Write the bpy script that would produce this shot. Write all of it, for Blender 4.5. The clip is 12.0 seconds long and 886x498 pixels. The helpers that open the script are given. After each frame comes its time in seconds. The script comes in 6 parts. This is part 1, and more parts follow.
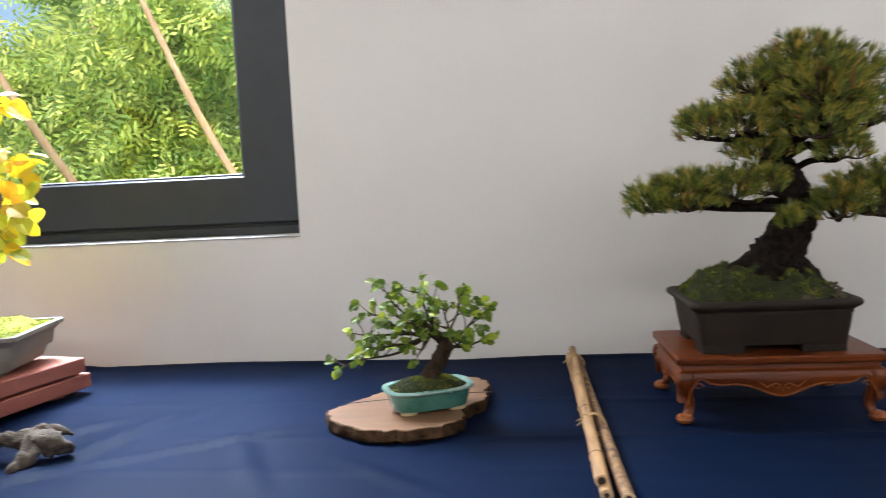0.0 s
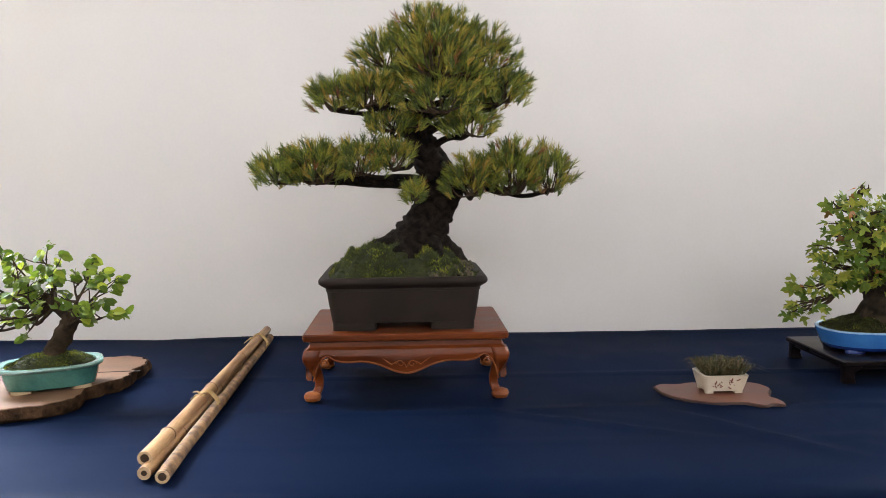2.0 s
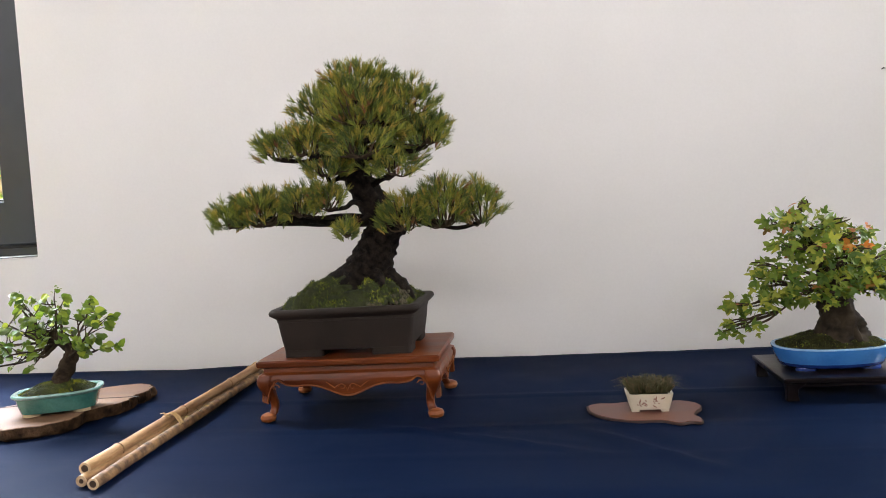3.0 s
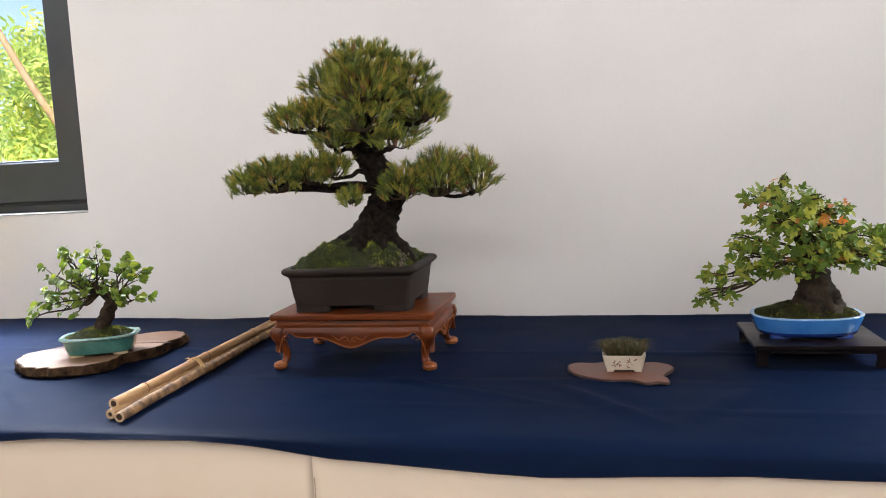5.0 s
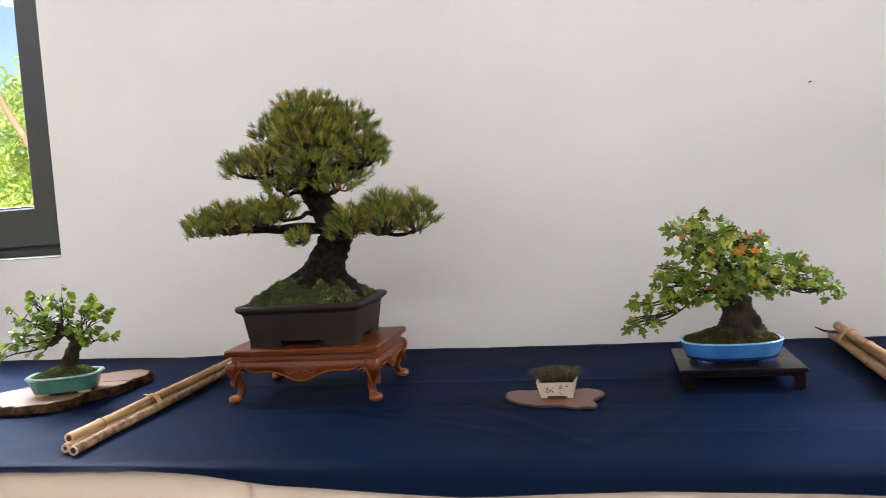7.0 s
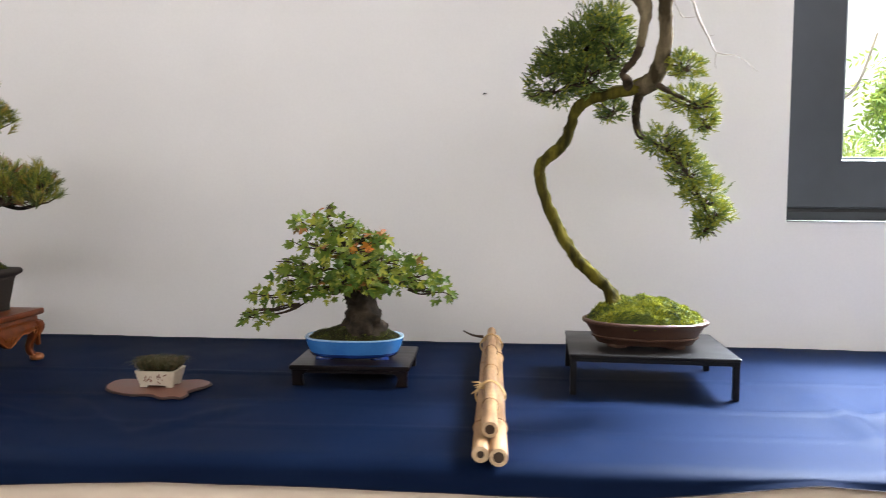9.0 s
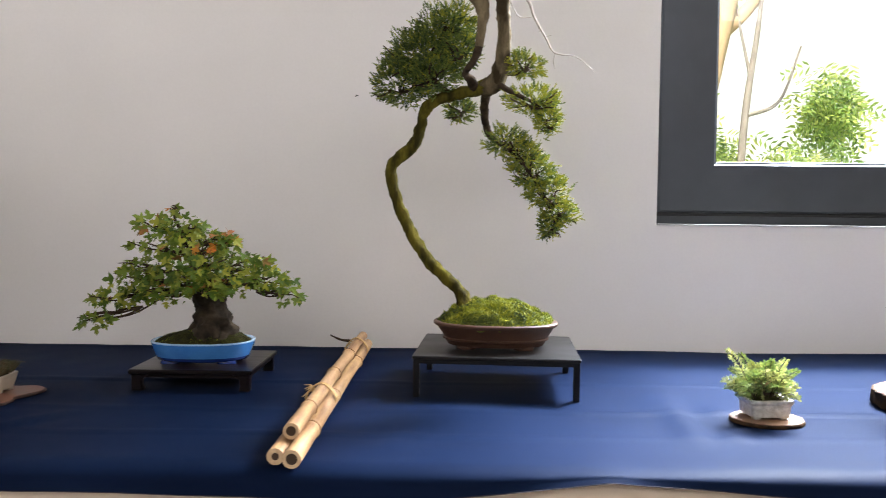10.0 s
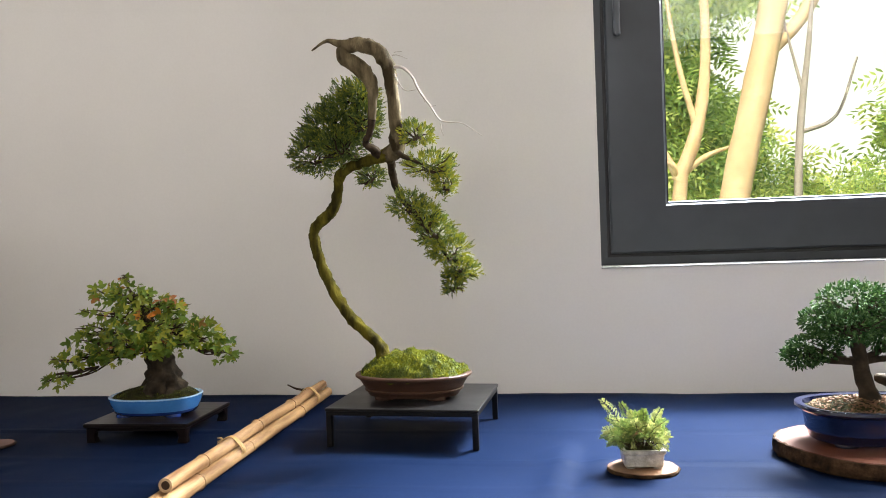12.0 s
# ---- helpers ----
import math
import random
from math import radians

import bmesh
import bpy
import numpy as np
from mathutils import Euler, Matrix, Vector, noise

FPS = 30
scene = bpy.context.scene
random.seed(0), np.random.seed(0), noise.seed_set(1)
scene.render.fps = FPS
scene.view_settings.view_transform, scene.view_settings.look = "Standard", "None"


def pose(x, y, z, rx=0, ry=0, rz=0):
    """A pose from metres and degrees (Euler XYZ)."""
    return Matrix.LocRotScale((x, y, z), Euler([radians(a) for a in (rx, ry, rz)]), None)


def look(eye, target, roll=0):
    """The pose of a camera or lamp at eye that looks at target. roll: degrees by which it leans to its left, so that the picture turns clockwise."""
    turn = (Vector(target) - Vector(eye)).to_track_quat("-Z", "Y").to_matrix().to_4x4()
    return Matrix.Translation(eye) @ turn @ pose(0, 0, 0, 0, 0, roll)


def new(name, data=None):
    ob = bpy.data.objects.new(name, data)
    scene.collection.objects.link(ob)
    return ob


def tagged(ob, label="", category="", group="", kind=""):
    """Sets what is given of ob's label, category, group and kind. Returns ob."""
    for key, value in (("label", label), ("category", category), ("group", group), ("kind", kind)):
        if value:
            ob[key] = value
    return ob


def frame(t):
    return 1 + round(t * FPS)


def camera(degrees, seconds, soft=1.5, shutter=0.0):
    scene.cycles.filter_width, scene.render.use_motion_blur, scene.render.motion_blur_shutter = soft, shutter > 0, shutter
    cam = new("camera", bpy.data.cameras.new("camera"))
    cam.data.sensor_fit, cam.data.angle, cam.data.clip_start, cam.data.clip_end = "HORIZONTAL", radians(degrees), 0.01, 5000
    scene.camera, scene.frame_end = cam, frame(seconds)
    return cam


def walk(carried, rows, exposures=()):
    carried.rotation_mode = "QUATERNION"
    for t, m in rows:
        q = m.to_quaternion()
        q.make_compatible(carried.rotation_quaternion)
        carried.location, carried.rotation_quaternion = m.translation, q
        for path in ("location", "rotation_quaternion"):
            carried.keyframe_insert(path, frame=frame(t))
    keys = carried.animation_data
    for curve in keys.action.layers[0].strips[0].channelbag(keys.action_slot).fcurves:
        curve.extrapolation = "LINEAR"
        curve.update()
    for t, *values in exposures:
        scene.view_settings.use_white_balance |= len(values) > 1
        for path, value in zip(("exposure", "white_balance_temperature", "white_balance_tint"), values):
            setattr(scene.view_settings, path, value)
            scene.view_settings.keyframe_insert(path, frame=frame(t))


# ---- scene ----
cam = camera(60.0, 12.0, soft=0.5, shutter=0.3)
PATH = [
    (0, (0.087, 0.039, 1.132), (-0.148, 2.018, 0.965), -2.8),
    (0.5, (0.183, 0.046, 1.101), (0.127, 2.039, 0.953), -1.1),
    (1, (0.282, 0.065, 1.09), (0.342, 2.057, 0.923), -0.2),
    (1.5, (0.406, 0.085, 1.099), (0.494, 2.074, 0.901), -0.2),
    (2, (0.475, 0.094, 1.085), (0.527, 2.084, 0.894), -0.6),
    (2.5, (0.648, 0.063, 1.109), (0.493, 2.051, 0.949), -1.8),
    (2.7, (0.731, 0.04, 1.084), (0.497, 2.024, 0.985), -3.2),
    (4.5, (0.881, -0.022, 1.101), (0.443, 1.918, 0.888), -2.6),
    (4.9, (0.902, -0.064, 1.103), (0.472, 1.878, 0.897), -2.5),
    (5, (0.92, -0.06, 1.108), (0.474, 1.877, 0.892), -2.9),
    (5.5, (0.944, -0.102, 1.112), (0.499, 1.839, 0.923), -3.3),
    (6, (0.965, -0.13, 1.114), (0.523, 1.814, 0.956), -3.8),
    (6.5, (0.979, -0.14, 1.112), (0.541, 1.807, 0.982), -4.1),
    (6.7, (0.994, -0.132, 1.112), (0.556, 1.816, 0.987), -4.1),
    (8.4, (1.323, -0.029, 1.057), (1.139, 1.958, 0.935), 0.0),
    (8.5, (1.337, -0.025, 1.063), (1.195, 1.966, 0.93), 0.6),
    (9, (1.476, -0.032, 1.07), (1.36, 1.961, 0.947), 0.5),
    (9.5, (1.588, -0.032, 1.062), (1.528, 1.964, 0.959), 0.5),
    (10, (1.68, -0.009, 1.053), (1.654, 1.988, 0.961), 0.6),
    (10.5, (1.776, 0.005, 1.068), (1.778, 2.004, 0.995), 0.5),
    (11, (1.854, -0.013, 1.086), (1.827, 1.986, 1.027), 0.2),
    (11.5, (1.957, -0.045, 1.098), (1.773, 1.946, 1.065), -1.3),
    (12, (2.029, -0.064, 1.108), (1.737, 1.914, 1.086), -2.0),
]
EXPOSURES = [
    (0, 0.88, 6550, 11), (0.8, 1.16, 6650, 12), (1.5, 1.34, 6600, 13), (2.5, 1.33, 6600, 13), (5.5, 1.25, 6600, 13.5), (6.7, 1.22, 6550, 13),
    (8.4, 1.32, 6500, 13), (9.0, 1.15, 6600, 13), (9.5, 1.00, 6650, 13.5), (10.5, 0.73, 6900, 15), (12, 0.68, 7100, 11.5),
]
walk(cam, [(t, look(eye, target, roll)) for t, eye, target, roll in PATH], EXPOSURES)

# ---- light ----
world = bpy.data.worlds.new("world")
scene.world = world
world.use_nodes = True
sky = world.node_tree.nodes.new("ShaderNodeTexSky")
sky.sky_type, sky.sun_disc = "NISHITA", False
sky.sun_elevation, sky.sun_rotation = radians(58), radians(200)
world.node_tree.links.new(sky.outputs[0], world.node_tree.nodes["Background"].inputs[0])
world.node_tree.nodes["Background"].inputs[1].default_value = 0.11


def lamp(name, kind, m, energy, colour, size=(1, 1), angle=0.01, spread=180):
    data = bpy.data.lights.new(name, kind)
    data.energy, data.color = energy, colour
    if kind == "AREA":
        data.shape, data.size, data.size_y = "RECTANGLE", size[0], size[1]
        data.spread = radians(spread)
    else:
        data.angle = angle
    ob = new(name, data)
    ob.matrix_world = m
    return ob


lamp("sun", "SUN", look((0, -6, 11), (1.2, 0, 0)), 4.6, (1.0, 0.95, 0.86), angle=radians(0.5))
# added daylight fill: assumed long high window behind the camera, plus windowless end walls
lamp("daylight_fill", "AREA", look((1.0, -3.42, 3.12), (1.0, 1.6, 1.0)), 36, (1.0, 0.955, 0.91), (7.6, 0.58))
lamp("daylight_fill", "AREA", look((-3.52, -1.0, 3.12), (0.2, 0.6, 1.1)), 23, (1.0, 0.955, 0.91), (3.4, 0.58))
lamp("daylight_fill", "AREA", look((5.52, -1.0, 3.12), (1.8, 0.6, 1.1)), 19, (1.0, 0.955, 0.91), (3.4, 0.58))
# skylight in the upper part of the two windows in view
lamp("daylight_fill", "AREA", look((-1.10, 1.715, 1.97), (-0.75, 0.8, 1.15)), 27, (0.90, 0.945, 1.0), (1.25, 0.42), spread=105)
lamp("daylight_fill", "AREA", look((2.80, 1.715, 1.97), (2.15, 0.8, 1.15)), 46, (0.88, 0.935, 1.0), (1.25, 0.42), spread=105)

# the bright open sky above the garden, which reaches the tables through the panes
lamp("daylight_fill", "AREA", look((-1.75, 3.25, 3.70), (-0.40, 1.12, 0.75)), 88, (0.72, 0.85, 1.0), (1.3, 1.0), spread=80)
lamp("daylight_fill", "AREA", look((3.55, 3.25, 3.70), (2.00, 1.08, 0.75)), 240, (0.72, 0.85, 1.0), (1.1, 0.8), spread=80)

# ---- materials ----
def mat(name, base, other=None, scale=30.0, rough=0.6, metal=0.0, bump=0.15, grain=300.0, spec=0.5, coat=0.0, through_light=0.0, vary=None,
        stretch=(1, 1, 1), stain=0.25, sheen=0.0, extra=None):
    """Two colours mixed by a broad noise, a fine grain over it, relief from both. vary: 'object' or 'island' shifts hue and value piece by piece."""
    m = bpy.data.materials.new(name)
    m.use_nodes = True
    nt = m.node_tree
    n, ln = nt.nodes, nt.links
    bsdf = n["Principled BSDF"]
    co = n.new("ShaderNodeTexCoord")
    mp = n.new("ShaderNodeMapping")
    mp.inputs["Scale"].default_value = stretch
    ln.new(co.outputs["Object"], mp.inputs[0])
    big = n.new("ShaderNodeTexNoise")
    big.inputs["Scale"].default_value, big.inputs["Detail"].default_value = scale, 5
    ln.new(mp.outputs[0], big.inputs["Vector"])
    fine = n.new("ShaderNodeTexNoise")
    fine.inputs["Scale"].default_value, fine.inputs["Detail"].default_value = grain, 3
    ln.new(mp.outputs[0], fine.inputs["Vector"])
    ramp = n.new("ShaderNodeMapRange")
    ramp.inputs["From Min"].default_value, ramp.inputs["From Max"].default_value = 0.35, 0.65
    ln.new(big.outputs[0], ramp.inputs[0])
    mix = n.new("ShaderNodeMix")
    mix.data_type = "RGBA"
    mix.inputs[6].default_value, mix.inputs[7].default_value = (*base, 1), (*(other or base), 1)
    ln.new(ramp.outputs[0], mix.inputs[0])
    hsv = n.new("ShaderNodeHueSaturation")
    ln.new(mix.outputs[2], hsv.inputs["Color"])
    val = n.new("ShaderNodeMapRange")
    val.inputs["To Min"].default_value, val.inputs["To Max"].default_value = 1 - stain, 1 + stain
    ln.new(fine.outputs[0], val.inputs[0])
    ln.new(val.outputs[0], hsv.inputs["Value"])
    colour = hsv.outputs[0]
    if vary:
        src = n.new("ShaderNodeObjectInfo").outputs["Random"] if vary == "object" else n.new("ShaderNodeNewGeometry").outputs["Random Per Island"]
        hue = n.new("ShaderNodeMapRange")
        hue.inputs["To Min"].default_value, hue.inputs["To Max"].default_value = 0.475, 0.515
        ln.new(src, hue.inputs[0])
        ln.new(hue.outputs[0], hsv.inputs["Hue"])
        v2 = n.new("ShaderNodeMapRange")
        v2.inputs["To Min"].default_value, v2.inputs["To Max"].default_value = 1.35, 0.65
        ln.new(src, v2.inputs[0])
        h2 = n.new("ShaderNodeHueSaturation")
        ln.new(colour, h2.inputs["Color"])
        ln.new(v2.outputs[0], h2.inputs["Value"])
        colour = h2.outputs[0]
    ln.new(colour, bsdf.inputs["Base Color"])
    rr = n.new("ShaderNodeMapRange")
    rr.inputs["To Min"].default_value, rr.inputs["To Max"].default_value = max(rough - 0.1, 0.02), min(rough + 0.1, 1)
    ln.new(big.outputs[0], rr.inputs[0])
    ln.new(rr.outputs[0], bsdf.inputs["Roughness"])
    bsdf.inputs["Metallic"].default_value = metal
    bsdf.inputs["Specular IOR Level"].default_value = spec
    bsdf.inputs["Coat Weight"].default_value = coat
    bsdf.inputs["Coat Roughness"].default_value = 0.08
    bsdf.inputs["Sheen Weight"].default_value = sheen
    if bump:
        add = n.new("ShaderNodeMath")
        add.operation = "ADD"
        ln.new(big.outputs[0], add.inputs[0])
        ln.new(fine.outputs[0], add.inputs[1])
        bp = n.new("ShaderNodeBump")
        bp.inputs["Strength"].default_value, bp.inputs["Distance"].default_value = bump, 0.002
        ln.new(add.outputs[0], bp.inputs["Height"])
        ln.new(bp.outputs[0], bsdf.inputs["Normal"])
    if through_light:
        tr = n.new("ShaderNodeBsdfTranslucent")
        ln.new(colour, tr.inputs[0])
        ms = n.new("ShaderNodeMixShader")
        ms.inputs[0].default_value = through_light
        ln.new(bsdf.outputs[0], ms.inputs[1])
        ln.new(tr.outputs[0], ms.inputs[2])
        ln.new(ms.outputs[0], n["Material Output"].inputs[0])
    return m


def glass_mat():
    m = bpy.data.materials.new("window_glass")
    m.use_nodes = True
    n, ln = m.node_tree.nodes, m.node_tree.links
    tr, gl, fr, ms = n.new("ShaderNodeBsdfTransparent"), n.new("ShaderNodeBsdfGlossy"), n.new("ShaderNodeFresnel"), n.new("ShaderNodeMixShader")
    gl.inputs["Roughness"].default_value = 0.0
    tr.inputs[0].default_value = (0.93, 0.97, 0.95, 1)
    fr.inputs[0].default_value = 1.6
    ln.new(fr.outputs[0], ms.inputs[0])
    ln.new(tr.outputs[0], ms.inputs[1])
    ln.new(gl.outputs[0], ms.inputs[2])
    ln.new(ms.outputs[0], n["Material Output"].inputs[0])
    return m


PLASTER = mat("white_wall_paint", (0.800, 0.785, 0.772), (0.760, 0.747, 0.735), 2.5, 0.85, bump=0.05, grain=180, stain=0.03)
FLOOR = mat("grey_floor_tile", (0.32, 0.30, 0.28), (0.38, 0.36, 0.33), 4, 0.35, bump=0.05, stain=0.1)
CEIL = mat("ceiling_paint", (0.82, 0.81, 0.79), (0.78, 0.77, 0.75), 3, 0.9, bump=0.05, stain=0.03)
FRAME = mat("anthracite_window_coating", (0.034, 0.040, 0.047), (0.040, 0.046, 0.054), 14, 0.42, bump=0.04, grain=900, stain=0.08, spec=0.35)
GASKET = mat("black_rubber", (0.01, 0.01, 0.011), None, 30, 0.7, bump=0)
# white sill given a darker colour to stand for dimmer light on it
SILL = mat("darkened_white_trim", (0.30, 0.295, 0.285), (0.25, 0.245, 0.24), 8, 0.6, bump=0.03, stain=0.05)
GLASS = glass_mat()
NAVY = mat("navy_tablecloth", (0.0033, 0.0081, 0.0248), (0.0043, 0.0100, 0.0300), 5, 0.52, bump=0.12, grain=1500, spec=0.015, stain=0.12)
BEIGE = mat("beige_table_skirt", (0.60, 0.49, 0.38), (0.56, 0.45, 0.34), 4, 0.8, bump=0.08, grain=1500, sheen=0.2, stain=0.05)
THREAD = mat("hem_thread", (0.02, 0.012, 0.02), None, 50, 0.9, bump=0)
TABLETOP = mat("table_laminate", (0.45, 0.42, 0.38), None, 10, 0.5)
STEEL = mat("table_steel", (0.3, 0.3, 0.3), None, 10, 0.4, metal=1)
ROSEWOOD = mat("reddish_carved_rosewood", (0.070, 0.0145, 0.0030), (0.150, 0.034, 0.0062), 22, 0.34, bump=0.12, grain=240, stretch=(0.25, 2, 2), stain=0.35, spec=0.26)
# highlights on the carving, put into colour as a lighter rosewood
ROSEHI = mat("carving_highlight", (0.27, 0.090, 0.026), (0.17, 0.045, 0.012), 40, 0.38, bump=0.08, spec=0.2)
CLAY = mat("dark_brown_unglazed_clay", (0.018, 0.0135, 0.011), (0.025, 0.0185, 0.0148), 18, 0.62, bump=0.16, grain=700, stain=0.15, spec=0.12)
CLAYRED = mat("reddish_brown_unglazed_clay", (0.058, 0.029, 0.019), (0.078, 0.040, 0.026), 16, 0.5, bump=0.18, grain=600, stain=0.18, spec=0.25)
CLAYGREY = mat("weathered_grey_clay", (0.17, 0.16, 0.13), (0.22, 0.21, 0.17), 12, 0.65, bump=0.18, grain=500, stain=0.2)
JADE = mat("jade_green_glaze", (0.030, 0.135, 0.112), (0.062, 0.20, 0.165), 28, 0.22, bump=0.06, grain=240, coat=0.5, stain=0.2)
JADERIM = mat("pale_jade_rim_glaze", (0.17, 0.31, 0.265), (0.11, 0.25, 0.215), 40, 0.25, bump=0.05, coat=0.5)
BUFF = mat("buff_clay_foot", (0.50, 0.40, 0.25), (0.42, 0.33, 0.2), 60, 0.8)
SKYBLUE = mat("sky_blue_glaze", (0.030, 0.150, 0.43), (0.046, 0.20, 0.50), 14, 0.2, bump=0.05, grain=200, coat=0.5, stain=0.12)
BLUELOW = mat("pooled_dark_blue_glaze", (0.006, 0.022, 0.13), (0.010, 0.035, 0.18), 20, 0.2, coat=0.5)
BLUERIM = mat("pale_blue_rim_glaze", (0.34, 0.53, 0.74), (0.26, 0.46, 0.72), 30, 0.25, coat=0.5)
DEEPBLUE = mat("dark_blue_glaze", (0.004, 0.007, 0.028), (0.007, 0.013, 0.046), 15, 0.16, bump=0.06, grain=220, coat=0.6, stain=0.25)
CREAM = mat("cream_glaze", (0.66, 0.60, 0.48), (0.58, 0.51, 0.39), 35, 0.35, bump=0.06, coat=0.3, stain=0.1)
REDINK = mat("reddish_brown_brush_marks", (0.22, 0.06, 0.035), (0.16, 0.04, 0.03), 80, 0.6, bump=0)
CRACKLE = mat("white_crackle_glaze", (0.52, 0.51, 0.46), (0.30, 0.29, 0.25), 90, 0.4, bump=0.4, grain=350, coat=0.3, stain=0.3)
EBONY = mat("black_lacquered_wood", (0.004, 0.003, 0.003), (0.008, 0.0045, 0.0042), 20, 0.30, bump=0.05, coat=0.12, stretch=(0.3, 2, 2), stain=0.15, spec=0.15)
BLACKTOP = mat("black_satin_board", (0.010, 0.0095, 0.0095), (0.014, 0.013, 0.013), 15, 0.36, bump=0.05, grain=500, stain=0.15, spec=0.16)
BLACKMETAL = mat("black_painted_metal", (0.004, 0.004, 0.0045), None, 30, 0.45, bump=0.03, spec=0.2)
SLABTOP = mat("pale_cut_wood_face", (0.125, 0.064, 0.034), (0.205, 0.112, 0.062), 9, 0.45, bump=0.12, grain=260, stretch=(0.4, 2.5, 2), stain=0.22, spec=0.3)
SLABRED = mat("reddish_cut_wood_face", (0.115, 0.040, 0.024), (0.165, 0.062, 0.038), 9, 0.4, bump=0.1, grain=260, stretch=(0.4, 2.5, 2), stain=0.2, coat=0.15, spec=0.3)
BARKEDGE = mat("rough_bark_edge", (0.014, 0.008, 0.005), (0.085, 0.048, 0.025), 45, 0.9, bump=0.9, grain=220, stain=0.5, spec=0.1)
DARKEDGE = mat("dark_slab_edge", (0.03, 0.014, 0.011), (0.05, 0.022, 0.016), 40, 0.7, bump=0.5)
CRACK = mat("dark_wood_crack", (0.02, 0.012, 0.008), None, 40, 0.9, bump=0)
BRICKRED = mat("red_stained_wood", (0.30, 0.085, 0.06), (0.38, 0.13, 0.09), 14, 0.55, bump=0.15, grain=300, stretch=(2, 0.3, 2), stain=0.2)
DRIFT = mat("grey_driftwood", (0.022, 0.016, 0.013), (0.13, 0.108, 0.09), 40, 0.85, bump=0.8, grain=250, stretch=(0.5, 2, 2), stain=0.4, spec=0.1)
CANE = mat("pale_dry_bamboo", (0.44, 0.265, 0.120), (0.21, 0.105, 0.043), 34, 0.50, bump=0.16, grain=420, stretch=(2.5, 0.25, 2.5), stain=0.45)
CANEROUGH = mat("weathered_bamboo", (0.075, 0.036, 0.014), (0.30, 0.165, 0.068), 70, 0.7, bump=0.4, grain=300, stain=0.45)
CANEEND = mat("sawn_bamboo_end", (0.50, 0.36, 0.22), (0.42, 0.29, 0.17), 120, 0.85, stain=0.3)
CANEIN = mat("bamboo_hollow_shade", (0.035, 0.018, 0.009), None, 60, 0.9)
RAFFIA = mat("raffia_tie", (0.55, 0.38, 0.18), (0.45, 0.29, 0.12), 90, 0.75, bump=0.4, stain=0.3)
PINEBARK = mat("dark_flaky_pine_bark", (0.004, 0.003, 0.0025), (0.022, 0.016, 0.012), 90, 0.95, bump=1.0, grain=260, stain=0.55, spec=0.1)
TWIG = mat("brown_twig_bark", (0.035, 0.024, 0.015), (0.075, 0.052, 0.033), 90, 0.9, bump=0.5, stain=0.3, spec=0.1)
GREYBARK = mat("smooth_grey_brown_bark", (0.014, 0.010, 0.007), (0.055, 0.041, 0.026), 38, 0.85, bump=0.6, grain=160, stain=0.4, spec=0.15)
DARKBARK = mat("dark_brown_bark", (0.022, 0.015, 0.010), (0.065, 0.045, 0.028), 60, 0.9, bump=0.8, stain=0.4, spec=0.1)
MOSSBARK = mat("green_tinged_juniper_bark", (0.022, 0.018, 0.003), (0.125, 0.105, 0.014), 28, 0.85, bump=0.6, grain=200, stretch=(2, 2, 0.4), stain=0.4, spec=0.1)
DEADWOOD = mat("silver_grey_deadwood", (0.19, 0.150, 0.088), (0.034, 0.024, 0.011), 26, 0.8, bump=0.6, grain=240, stretch=(2, 2, 0.3), stain=0.35, spec=0.15)
WHITEWOOD = mat("bleached_dead_twig", (0.55, 0.51, 0.47), (0.42, 0.39, 0.35), 60, 0.8, bump=0.3)
NEEDLES = [mat("pine_needle_" + k, c, d, 40, 0.5, bump=0, spec=0.25, through_light=0.2, vary="island", stain=0.1) for k, c, d in (
    ("green", (0.180, 0.222, 0.032), (0.24, 0.275, 0.044)), ("dark", (0.070, 0.105, 0.026), (0.105, 0.140, 0.034)),
    ("olive", (0.29, 0.27, 0.040), (0.36, 0.31, 0.05)), ("yellow", (0.50, 0.35, 0.07), (0.42, 0.30, 0.06)), ("brown", (0.25, 0.12, 0.04), (0.2, 0.1, 0.035)))]
MOSS = [mat("moss_" + k, c, d, 60, 0.9, bump=0.3, vary="island" if k != "bed" else None, stain=0.25, through_light=0.15) for k, c, d in (
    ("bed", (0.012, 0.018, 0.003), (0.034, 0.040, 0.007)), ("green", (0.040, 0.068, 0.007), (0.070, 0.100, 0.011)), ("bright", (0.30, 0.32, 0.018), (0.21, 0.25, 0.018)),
    ("dull", (0.09, 0.085, 0.03), (0.06, 0.075, 0.02)))]
SOIL = mat("dark_soil", (0.016, 0.014, 0.007), (0.035, 0.035, 0.011), 60, 0.95, bump=0.8, stain=0.4, spec=0.05)
BARKCHIP = mat("brown_bark_chips", (0.10, 0.050, 0.022), (0.20, 0.115, 0.052), 60, 0.85, bump=0.4, vary="island", stain=0.3)
LEAFMAPLE = [mat("maple_leaf_" + k, c, d, 60, 0.5, bump=0.1, grain=200, spec=0.3, through_light=0.35, vary="object", stain=0.2) for k, c, d in (
    ("green", (0.090, 0.160, 0.016), (0.13, 0.205, 0.022)), ("pale", (0.22, 0.27, 0.030), (0.29, 0.32, 0.042)), ("orange", (0.50, 0.20, 0.02), (0.56, 0.27, 0.03)), ("rust", (0.24, 0.14, 0.025), (0.30, 0.12, 0.03)))]
